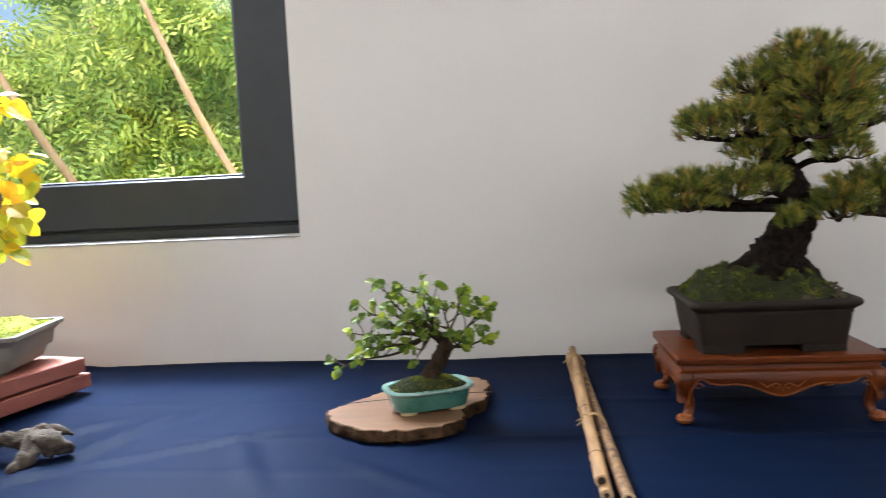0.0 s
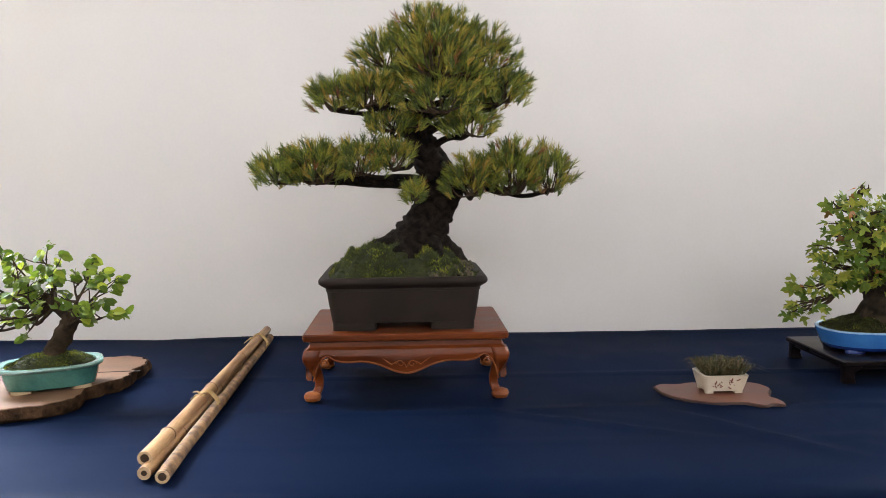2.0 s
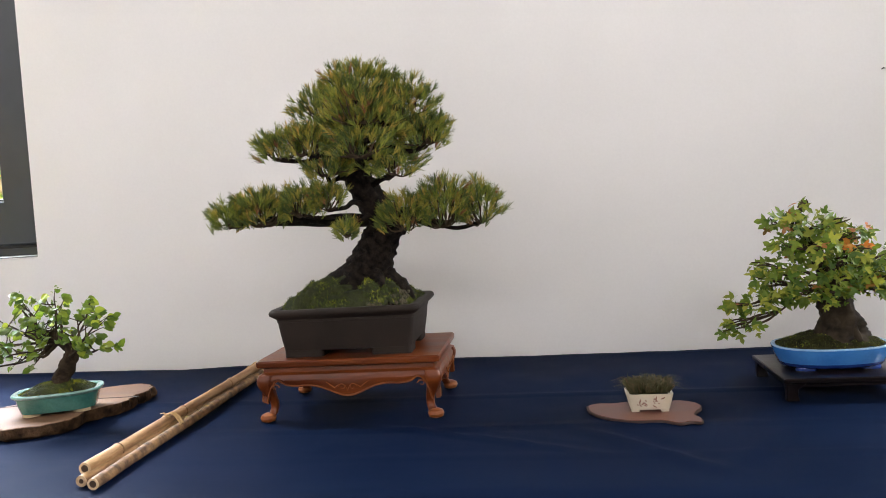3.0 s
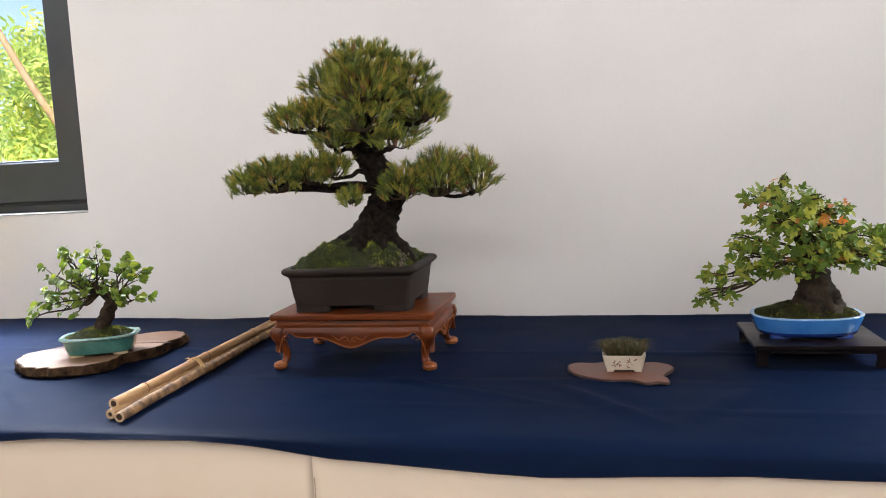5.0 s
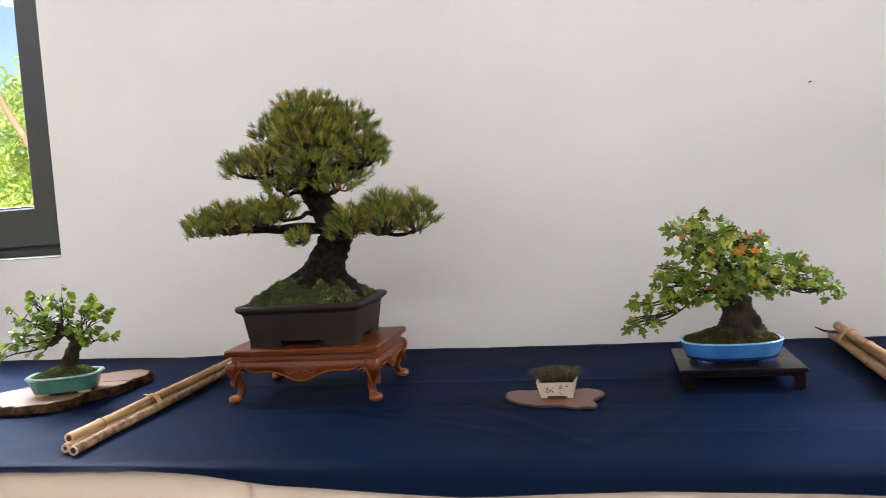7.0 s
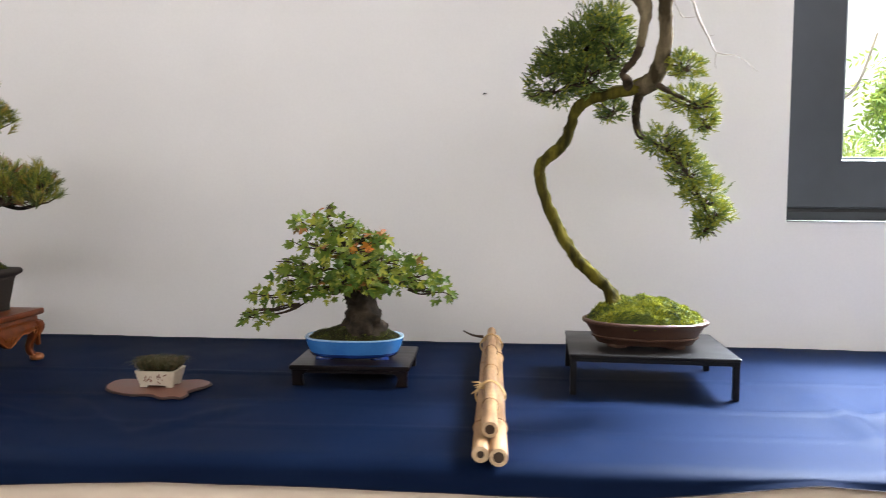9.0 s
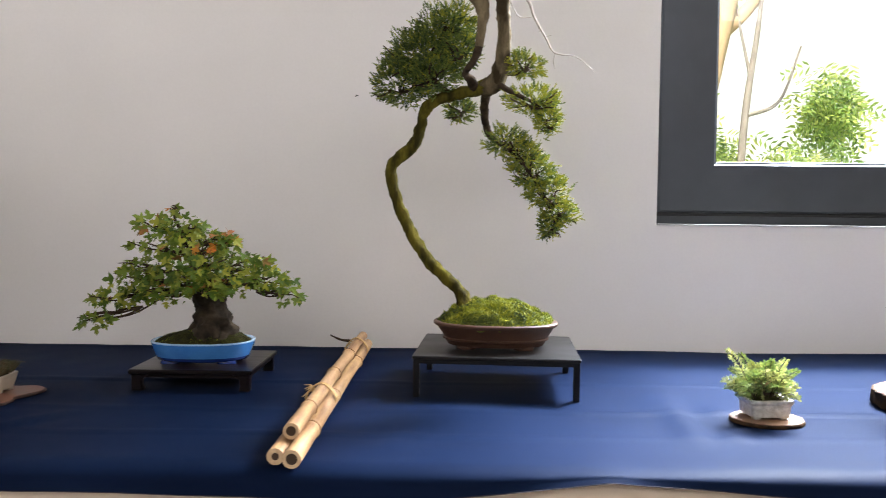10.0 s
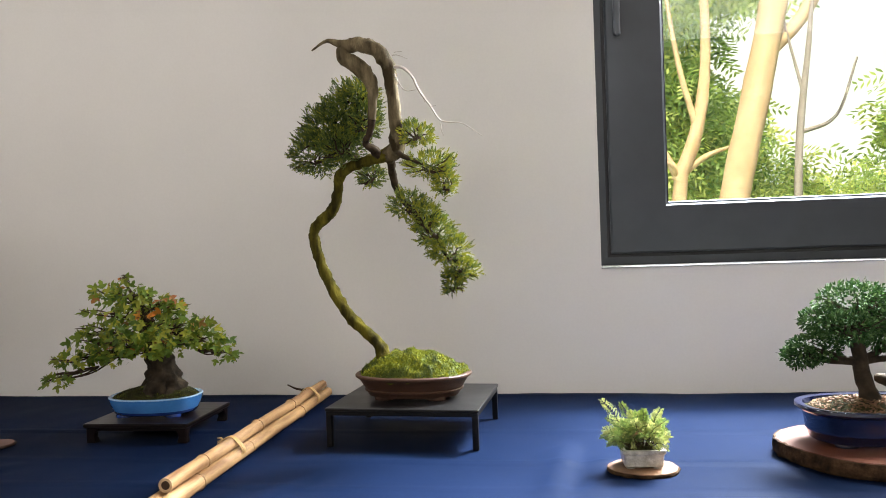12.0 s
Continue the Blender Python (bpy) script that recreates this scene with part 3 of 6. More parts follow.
def skirt(x0, x1):
    nx, nz = 150, 14
    g = Geo()
    cols = []
    for i in range(nx + 1):
        x = x0 + (x1 - x0) * i / nx
        col = []
        for k in range(nz + 1):
            t = k / nz
            z = 0.7405 - t * 0.72
            fold = (0.0015 + 0.020 * t) * (noise.noise(Vector((x * 5.5, 1.5, t * 0.4))) + 0.5 * noise.noise(Vector((x * 12, 3.5, t * 0.5))))
            fold -= 0.006 * math.exp(-((x - x0) / 0.012) ** 2)
            col.append((x, EDGE + 0.012 + min(fold, 0.006), z))
        cols.append(col)
    n = nz + 1
    g.add([p for c in cols for p in c], [(i * n + k, i * n + k + 1, (i + 1) * n + k + 1, (i + 1) * n + k) for i in range(nx) for k in range(nz)])
    g.add([(cols[i][0][0], cols[i][0][1] + dy, 0.7405 + 0.003 * (dy > 0)) for i in range(nx + 1) for dy in (0.0, 0.02)], [(2 * i, 2 * i + 2, 2 * i + 3, 2 * i + 1) for i in range(nx)])
    ob = new("table_skirt", mesh_of("table_skirt", g, BEIGE, True, 60))
    so = ob.modifiers.new("thickness", "SOLIDIFY")
    so.thickness = 0.001
    part("hem", Geo().tube([(q[-1][0], q[-1][1], q[-1][2] + 0.012) for q in cols], [0.0012] * len(cols), 5), BEIGE, ob)
    part("seam", Geo().tube([(x0 + 0.0015, p[1] + 0.0005, p[2]) for p in cols[0][1:]], [0.0008] * (n - 1), 5), mat("skirt_seam", (0.36, 0.27, 0.19), None, 40, 0.9), ob, "stitched side seam")
    return tagged(ob, "beige cloth skirt hanging in soft folds from the table", "table skirt", "table skirts")


for a, b in ((-2.58, -1.28), (-1.278, 0.498), (0.501, 2.318), (2.321, 4.58)):
    skirt(a, b)


# ---- pots, moss, limbs and leaves ----
def pot_body(ring, profile, g=None, slot=0, inner=0.006, floor_at=0.35, turn=0):
    """ring(grow, z) gives the outline; profile rows are (grow, height) from the base up to the rim."""
    rings = [ring(o, z) for o, z in profile]
    top_o, top_z = profile[-1]
    h = profile[-1][1] - profile[0][1]
    rings += [ring(top_o - 0.0015, top_z + 0.0008), ring(top_o - inner, top_z), ring(profile[len(profile) // 2][0] - inner, profile[0][1] + h * floor_at)]
    return turned((g or Geo()).loft(rings, slot=slot), turn)


def mound(ring, z0, h, lean=(0, 0), rough=0.25, levels=7, turn=0, power=2.0):
    rings = []
    for k in range(levels + 1):
        t = k / levels
        base = ring(1 - t * 0.97)
        zz = z0 + h * (1 - (1 - t) ** power)
        rings.append([Vector((p.x + lean[0] * t, p.y + lean[1] * t, zz + h * rough * (noise.noise(Vector((p.x * 45, p.y * 45, 3.0))) + 0.4 * noise.noise(Vector((p.x * 120, p.y * 120, 8.0)))) * (1 - 0.3 * t))) for p in base])
    return turned(Geo().loft(rings, first=False), turn)


def tufts_on(geo, n, length, width, slots, up=0.9, seed=1):
    """Short blades all over the upper faces of a mound."""
    random.seed(seed)
    faces = [q for q in geo.f if len(q) == 4]
    vs = [Vector(p) for p in geo.v]
    areas = [((vs[q[1]] - vs[q[0]]).cross(vs[q[3]] - vs[q[0]])).length for q in faces]
    g = Geo()
    for q in random.choices(faces, areas, k=n):
        a, b = random.random(), random.random()
        p = vs[q[0]].lerp(vs[q[1]], a).lerp(vs[q[3]].lerp(vs[q[2]], a), b)
        d = (Vector((0, 0, up)) + unit() * 0.7).normalized()
        side = d.cross(unit()).normalized() * width * rnd(0.6, 1.2)
        patch = noise.noise(p * 34) + 0.5 * noise.noise(p * 90)
        ln = length * rnd(0.4, 1.2) * (1 + 0.5 * patch)
        mix = [s * math.exp(k * patch) for s, k in zip(slots, (-3, 0, 4, -1))]
        g.add([p - side - d * 0.001, p + side - d * 0.001, p + d * ln], [(0, 1, 2)], random.choices(range(len(slots)), mix)[0])
    return g


def needles(g, base, axis, count, length, width, spread=(0.25, 0.95), slot=0):
    axis = axis.normalized()
    a = axis.orthogonal().normalized()
    b = axis.cross(a)
    for _ in range(count):
        t, s = rnd(0, 2 * math.pi), rnd(*spread)
        d = (axis + (a * math.cos(t) + b * math.sin(t)) * s).normalized()
        ln = length * rnd(0.7, 1.1)
        side = d.cross(unit()).normalized() * width
        p = base + axis * rnd(-0.006, 0.004)
        g.add([p - side, p + side, p + d * ln * 0.75 + side * 0.8, p + d * ln, p + d * ln * 0.75 - side * 0.8], [(0, 1, 2, 3, 4)], slot)


def leaf_geo(outline, size, fold=0.25, droop=0.3):
    """A leaf in the x-y plane, tip along +y, folded along its midrib and drooping at the tip, with a stalk."""
    half = [(x * size, y * size) for x, y in outline]
    ymax = half[-1][1]
    g = Geo()

    def lift(x, y):
        return fold * abs(x) - droop * size * (y / ymax) ** 2 * 0.5
    mid = [(0, y, lift(0, y)) for x, y in half]
    for s in (1, -1):
        pts = [(s * x, y, lift(x, y)) for x, y in half]
        faces = []
        n = len(half)
        for i in range(n - 1):
            faces.append((i, i + 1, n + i + 1, n + i) if s > 0 else (n + i, n + i + 1, i + 1, i))
        g.add(pts + mid, faces)
    w = size * 0.02
    g.add([(-w, -0.35 * size, 0.06 * size), (w, -0.35 * size, 0.06 * size), (w, 0.02 * size, 0), (-w, 0.02 * size, 0)], [(0, 1, 2, 3)])
    return g


MAPLE_LEAF = ((0.0, 0.0), (0.10, 0.02), (0.30, 0.10), (0.62, 0.42), (0.30, 0.40), (0.17, 0.45), (0.22, 0.72), (0.0, 1.0))
ROUND_LEAF = ((0.0, 0.0), (0.24, 0.08), (0.38, 0.30), (0.40, 0.52), (0.30, 0.78), (0.12, 0.95), (0.0, 1.02))


def leaf_pose(p, out, flat=0.5):
    """Stands a leaf at p with its tip along out, drooping, its face turned up and outward."""
    tip = (out + Vector((0, 0, rnd(-0.7, 0.1))) + unit() * 0.55).normalized()
    face = (Vector((0, -0.75, flat)) + out * 0.5 + unit() * 0.6).normalized()
    x = tip.cross(face).normalized()
    z = x.cross(tip).normalized()
    m = Matrix((x, tip, z)).transposed().to_4x4()
    m.translation = p
    return m


def leaves(parent, meshes, pads, per_area, name="leaf", size=(0.75, 1.2), shell=0.45, weights=None):
    """Leaves as pieces of their own, thick over pads given as rows of x, y, z and three radii, in the parent's frame."""
    for cx, cy, cz, rx, ry, rz, *mix in pads:
        for _ in range(max(1, int(per_area * (rx * rz + rx * ry + ry * rz) * 1e4))):
            d = unit()
            k = rnd(shell, 1.0)
            p = Vector((cx + d.x * rx * k, cy + d.y * ry * k, cz + d.z * rz * k))
            w = mix[0] if mix else weights
            ob = new(name, random.choices(meshes, w)[0])
            ob.parent = parent
            ob.matrix_basis = leaf_pose(p, Vector((d.x, d.y, 0.3 * d.z))) @ Matrix.Scale(rnd(*size), 4)


def twigs(g, start, ends, r0=0.0035, r1=0.0009, wob=0.012, sides=5):
    for e in ends:
        s, e = Vector(start), Vector(e)
        m1, m2 = s.lerp(e, 0.35) + unit() * wob, s.lerp(e, 0.7) + unit() * wob
        limb([(*s, r0), (*m1, r0 * 0.75), (*m2, (r0 + r1) / 2), (*e, r1)], sides, 4, 0.2, 90, g)


# ---- black pine on its carved stand ----
def carved_stand(x, y, w, d, h, turn):
    st = thing("carved_stand", (x, y, TOP), "reddish carved rosewood stand with scrolled apron and cabriole legs", "display stand")
    part("top", turned(Geo().loft([rounded(w - 0.012, d - 0.012, h - 0.0125, 0.004), rounded(w - 0.002, d - 0.002, h - 0.0105, 0.005), rounded(w, d, h - 0.008, 0.005), rounded(w, d, h - 0.002, 0.005), rounded(w - 0.004, d - 0.004, h, 0.004)]), turn), ROSEWOOD, st)
    part("waist", turned(Geo().loft([rounded(w - 0.008, d - 0.008, h - 0.024, 0.003), rounded(w - 0.018, d - 0.018, h - 0.0205, 0.003), rounded(w - 0.020, d - 0.020, h - 0.0125, 0.003)]), turn), ROSEWOOD, st)

    def apron(length, at, rot):
        n = 60
        top, low = h - 0.024, []
        for i in range(n + 1):
            u = -1 + 2 * i / n
            a = abs(u)
            dip = 0.0185 + 0.020 * math.exp(-(a / 0.28) ** 2) + 0.002 * math.exp(-((a - 0.62) / 0.10) ** 2) - 0.008 * math.exp(-((a - 0.845) / 0.06) ** 2) + 0.030 * max(0, (a - 0.90) / 0.10) ** 2
            low.append((u * length / 2, top - dip))
        g = Geo()
        rows = []
        for s, (px, pz) in enumerate(low):
            belly = 0.0035
            rows.append([(px, 0.0, top), (px, -belly, top - 0.008), (px, -belly, (top + pz) / 2), (px, -0.001, pz), (px, 0.006, pz), (px, 0.006, top)])
        g.add([p for r in rows for p in r], [(i * 6 + k, i * 6 + (k + 1) % 6, (i + 1) * 6 + (k + 1) % 6, (i + 1) * 6 + k) for i in range(n) for k in range(6)])
        m = pose(0, 0, 0, 0, 0, turn) @ pose(at[0], at[1], 0, 0, 0, rot)
        ap = part("apron", g.moved(m), ROSEWOOD, st)
        bead = Geo().tube([(px, -0.0018, pz + 0.0022) for px, pz in low], [0.0013] * len(low), 5).moved(m)
        part("carved_bead", bead, ROSEHI, ap, "carved moulding in a painted highlight tone")
        k = length / 0.28

        def carve(g2):
            part("carved_scroll", g2.moved(m), ROSEHI, ap, "carved scroll in a painted highlight tone")
        cz = top - 0.022
        for s in (-1, 1):
            spiral = [(s * (0.009 + 0.0065 * math.cos(t) * (1 - t / 9)) * k, -0.0042, cz + 0.006 * math.sin(t) * (1 - t / 9)) for t in np.linspace(0, 6.5, 20)]
            carve(Geo().tube(spiral, np.linspace(0.0009, 0.0005, 20), 5))
            carve(Geo().tube([(s * 0.015 * k, -0.0040, cz + 0.004), (s * 0.022 * k, -0.0042, cz - 0.001), (s * 0.030 * k, -0.0042, cz + 0.005), (s * 0.036 * k, -0.004, cz + 0.009)], (0.0006, 0.0011, 0.0009, 0.0003), 5))
            lx = length / 2 - 0.016
            carve(Geo().tube([(s * (lx - 0.007 * math.cos(t) * (1 - t / 8)), -0.0035, top - 0.020 + 0.006 * math.sin(t) * (1 - t / 8)) for t in np.linspace(0, 5.5, 16)], np.linspace(0.0012, 0.0006, 16), 5))
        carve(Geo().tube([(-0.004 * k, -0.0042, cz + 0.003), (0, -0.0046, cz - 0.006), (0.004 * k, -0.0042, cz + 0.003)], (0.0005, 0.0013, 0.0005), 5))

    apron(w - 0.03, (0, -d / 2 + 0.005), 0)
    apron(w - 0.03, (0, d / 2 - 0.005), 180)
    apron(d - 0.03, (w / 2 - 0.005, 0), 90)
    apron(d - 0.03, (-w / 2 + 0.005, 0), -90)
    for sx in (-1, 1):
        for sy in (-1, 1):
            rows = smooth_line(((0.000, h - 0.024, 0.027), (0.003, h - 0.034, 0.027), (0.0025, h - 0.045, 0.0235), (-0.002, h - 0.059, 0.0175), (-0.006, 0.032, 0.0135), (-0.006, 0.020, 0.013), (-0.002, 0.011, 0.0155)), 4)
            rings = [rounded(s, s, z, s * 0.3, cx=sx * (w / 2 - 0.015 + o), cy=sy * (d / 2 - 0.015 + o)) for o, z, s in rows]
            lg = part("leg", turned(Geo().loft(rings), turn), ROSEWOOD, st)
            fx, fy = sx * (w / 2 - 0.013), sy * (d / 2 - 0.013)
            ft = Geo().loft([oval(a, a, z, 14, cx=fx + sx * 0.001, cy=fy + sy * 0.001) for a, z in ((0.012, 0.0), (0.023, 0.002), (0.027, 0.007), (0.023, 0.012), (0.012, 0.0145))])
            part("scroll_foot", turned(ft, turn), ROSEHI, lg, "foot in the lighter highlight tone")
    return st


carved_stand(0.4465, 1.3235, 0.306, 0.222, 0.103, 0.8)


def pine():
    random.seed(11)
    ox, oy, oz = 0.443, 1.321, TOP + 0.1032
    ob = thing("pine_bonsai", (ox, oy, oz), "old black pine bonsai with needle pads in a dark clay pot", "bonsai")

    def W(x, y, z):
        return (x - ox, y - oy, z - oz)

    def L(x, y, z):
        return W(x + 0.053, y + 0.001, z)
    w, d, h = 0.254, 0.206, 0.081
    turn = 1.2

    def ring(o, z):
        return rounded(w - 0.036 + 2 * o, d - 0.036 + 2 * o, z, 0.010 + max(o, 0) * 0.3)
    pot = part("pot", pot_body(ring, [(-0.005, 0.0105), (-0.001, 0.012), (0.0035, 0.040), (0.006, 0.0600), (0.0072, 0.0605), (0.0072, 0.0625), (0.0075, 0.065), (0.0150, 0.0705), (0.0172, 0.0725), (0.018, 0.0755), (0.0172, 0.0790), (0.015, h)], inner=0.012, turn=turn), CLAY, ob)
    for sx in (-1, 1):
        for sy in (-1, 1):
            part("foot", turned(Geo().loft([rounded(0.066, 0.052, z, 0.006, cx=sx * (w / 2 - 0.053), cy=sy * (d / 2 - 0.046)) for z in (0.0, 0.003, 0.0125)]), turn), CLAY, pot)

    def bed(k):
        return oval((w - 0.020) * k, (d - 0.020) * k, 0, 88, 2 + 4 * k)
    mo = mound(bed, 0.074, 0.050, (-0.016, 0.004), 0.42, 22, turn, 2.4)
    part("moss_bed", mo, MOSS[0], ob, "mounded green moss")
    part("moss", tufts_on(mo, 24000, 0.0050, 0.0006, (0.9, 1.5, 0.22, 0.4), seed=3), MOSS, ob)["kind"] = "stuff"
    lich = Geo()
    for _ in range(120):
        p = Vector((rnd(0.040, 0.108), rnd(-0.088, -0.045), 0))
        p.z = 0.077 + 0.022 * (p.y + 0.090) / 0.05
        lich.loft([oval(s, s, z, 5, cx=p.x, cy=p.y) for s, z in ((0.003, p.z), (0.0055, p.z + 0.003), (0.002, p.z + 0.0055))])
    part("lichen", lich, mat("grey_green_lichen", (0.05, 0.045, 0.022), (0.10, 0.085, 0.05), 150, 0.95, vary="island"), ob, "clumps of grey green lichen")
    trunk = limb([(*L(0.405, 1.315, 0.945), 0.050), (*L(0.408, 1.315, 0.968), 0.042), (*L(0.418, 1.315, 0.992), 0.037), (*L(0.434, 1.312, 1.020), 0.033), (*L(0.452, 1.312, 1.066), 0.029), (*L(0.434, 1.302, 1.111), 0.025), (*L(0.416, 1.290, 1.147), 0.021), (*L(0.423, 1.275, 1.196), 0.016), (*L(0.437, 1.262, 1.250), 0.010), (*L(0.437, 1.255, 1.302), 0.004)], 34, 12, 0.27, 80)
    tr = part("trunk", trunk, PINEBARK, ob, sharp=80)
    for ex, ey, r in ((0.338, 1.318, 0.024), (0.372, 1.280, 0.018), (0.480, 1.312, 0.020), (0.448, 1.272, 0.018), (0.38, 1.36, 0.016)):
        roots = Geo()
        limb([(*L(0.420, 1.313, 1.000), r * 0.9), (*L((0.418 + ex) / 2, (1.313 + ey) / 2, 0.978), r * 0.85), (*L(ex, ey, 0.950), r * 0.6), (*L(ex * 1.2 - 0.083, ey, 0.925), 0.006)], 14, 7, 0.34, 75, roots)
        part("root", roots, PINEBARK, tr, sharp=80)
    # needle pads: x, y, z, half width, half height, fullness
    pads = ((0.492, 1.235, 1.296, 0.072, 0.020, 1.0), (0.428, 1.250, 1.262, 0.050, 0.024, 1.0), (0.565, 1.250, 1.256, 0.054, 0.030, 1.0), (0.500, 1.200, 1.250, 0.064, 0.030, 1.0), (0.490, 1.310, 1.256, 0.074, 0.032, 0.8),
            (0.594, 1.255, 1.211, 0.046, 0.024, 1.0), (0.350, 1.250, 1.199, 0.043, 0.022, 1.1), (0.404, 1.230, 1.207, 0.048, 0.024, 0.9), (0.390, 1.310, 1.209, 0.050, 0.022, 0.7), (0.570, 1.310, 1.208, 0.055, 0.024, 0.7),
            (0.500, 1.195, 1.192, 0.056, 0.024, 0.7), (0.545, 1.235, 1.156, 0.044, 0.016, 0.8), (0.432, 1.240, 1.160, 0.042, 0.014, 0.8), (0.480, 1.270, 1.215, 0.070, 0.024, 0.7), (0.440, 1.300, 1.165, 0.055, 0.016, 0.6), (0.540, 1.290, 1.175, 0.055, 0.016, 0.6), (0.520, 1.215, 1.222, 0.060, 0.022, 0.7),
            (0.262, 1.235, 1.092, 0.038, 0.016, 1.2), (0.318, 1.232, 1.099, 0.052, 0.023, 1.1), (0.385, 1.240, 1.108, 0.046, 0.020, 1.2), (0.432, 1.230, 1.112, 0.032, 0.018, 0.9), (0.310, 1.295, 1.098, 0.052, 0.020, 0.7),
            (0.540, 1.232, 1.078, 0.044, 0.023, 1.0), (0.602, 1.250, 1.087, 0.054, 0.030, 1.1), (0.662, 1.266, 1.086, 0.038, 0.026, 1.1), (0.600, 1.312, 1.088, 0.055, 0.024, 0.7), (0.462, 1.220, 1.060, 0.016, 0.010, 0.8))
    for i, (px, py, pz, rx, rz, full) in enumerate(pads):
        ry, rz = max(0.75 * rx, 0.032), rz * 1.5
        if pz < 1.13:
            pz, rz = pz + 0.002, rz * 1.2
            if px > 0.5:
                px, py = px + 0.011, py + 0.028
        else:
            pz += 0.004
        c = Vector(W(px, py, pz))
        hz = min(max(pz - 0.035, 1.070), 1.27)
        ax = np.interp(hz, (1.066, 1.111, 1.147, 1.196, 1.258), (0.452, 0.434, 0.416, 0.423, 0.437))
        s = Vector(L(ax, 1.345 - 0.42 * (hz - 1.0), hz))
        low = c - Vector((0, 0, rz * 0.62))
        thick = 0.0085 if rx > 0.05 else 0.0065
        br = part("branch", limb([(*s, thick), (*(s.lerp(low, 0.4) + Vector((0, 0, 0.010)) + unit() * 0.012), thick * 0.75), (*(s.lerp(low, 0.75) + unit() * 0.012), thick * 0.55), (*low, 0.0035)], 9, 6, 0.3, 90), PINEBARK, ob, sharp=80)
        g, tw = Geo(), Geo()
        yellow = 0.26 if i in (0, 2, 5, 17, 22) else 0.18
        for k in range(int(full * (50 + 36000 * rx * (ry + rz)))):
            dd = unit()
            if dd.z < -0.62:
                dd.z = -dd.z * 0.6
            lump = noise.noise(Vector((dd.x * 2.6 + i * 3.1, dd.y * 2.6, dd.z * 2.6)))
            if lump < -0.26:
                continue
            rr = rnd(0.55, 1.0) * (1.0 + 0.32 * lump)
            p = c + Vector((dd.x * rx * rr, dd.y * ry * rr, dd.z * rz * rr)) - Vector((0, 0, 0.006))
            shoot = Vector((dd.x * 0.9, dd.y * 0.7, 0.9)) + unit() * 0.35
            tone = random.choices(range(5), (1.15, 1.0, 0.75, yellow, 0.10))[0]
            needles(g, p, shoot, 17, 0.0165, 0.00042, (0.06, 0.70), tone)
            needles(g, p, shoot, 5, 0.0130, 0.00042, (0.5, 1.3), 1 if tone != 4 else 4)
            if k % 9 == 0:
                q = low.lerp(p, 0.5) + unit() * 0.005 - Vector((0, 0, 0.35 * abs(p.z - low.z)))
                tw.tube(smooth_line((low, q, p), 3), np.linspace(0.0018, 0.0007, 7), 4)
        part("needles", g, NEEDLES, br, smooth=False)["kind"] = "stuff"
        part("fine_branching", tw, TWIG, br)["kind"] = "stuff"
    return ob


pine()


# ---- live edge slices ----
def slice_board(name, at, outline, thick, face, edge, label, wob=0.004, chamfer=0.002, category="wooden slab"):
    """A slab with a wavy natural edge; outline in metres round its centre."""
    st = thing(name, (*at, TOP), label, category)
    line = smooth_line([*outline, outline[0]], 8)[:-1]
    pts = []
    for i, q in enumerate(line):
        v = Vector((q[0], q[1], 0))
        pts.append(v * (1 + wob * 10 * noise.noise(v * 60)))

    def at_z(z, k, f):
        return [Vector((p.x * k, p.y * k, z)) + Vector((p.normalized().x, p.normalized().y, 0)) * wob * noise.noise(Vector((p.x * 70, p.y * 70, f))) for p in pts]
    rows = [at_z(0, 0.97, 1.0), at_z(thick * 0.25, 1.0, 2.0), at_z(thick * 0.6, 1.0, 3.0), at_z(thick - 0.0008, 0.99, 4.0)]
    part("bark_edge", Geo().loft(rows, True, True), edge, st)
    top = [Vector((p.x * 0.975, p.y * 0.975, thick)) for p in rows[-1]]
    low = [Vector((p.x * 0.985, p.y * 0.985, thick - 0.003)) for p in rows[-1]]
    part("cut_face", Geo().loft([low, top]), face, st)
    return st


slab = slice_board("wood_slice", (-0.120, 1.285), ((-0.142, -0.040), (-0.118, -0.100), (-0.06, -0.140), (0.0, -0.150), (0.065, -0.125), (0.090, -0.085), (0.085, -0.035), (0.118, 0.02), (0.115, 0.075), (0.120, 0.125), (0.085, 0.168), (0.03, 0.165), (-0.03, 0.11), (-0.085, 0.05)), 0.0205, SLABTOP, BARKEDGE, "cracked live-edge wood slice with bark rim", 0.005)
part("crack", Geo().add([(-0.118, 0.000, 0.0212), (-0.06, 0.018, 0.0212), (0.0, 0.030, 0.0212), (0.06, 0.052, 0.0212), (0.128, 0.06, 0.0212), (0.128, 0.053, 0.0212), (0.06, 0.047, 0.0212), (0.0, 0.024, 0.0212), (-0.06, 0.013, 0.0212), (-0.118, -0.006, 0.0212)], [(9, 8, 1, 0), (8, 7, 2, 1), (7, 6, 3, 2), (6, 5, 4, 3)]), CRACK, slab, "dark crack", smooth=False)


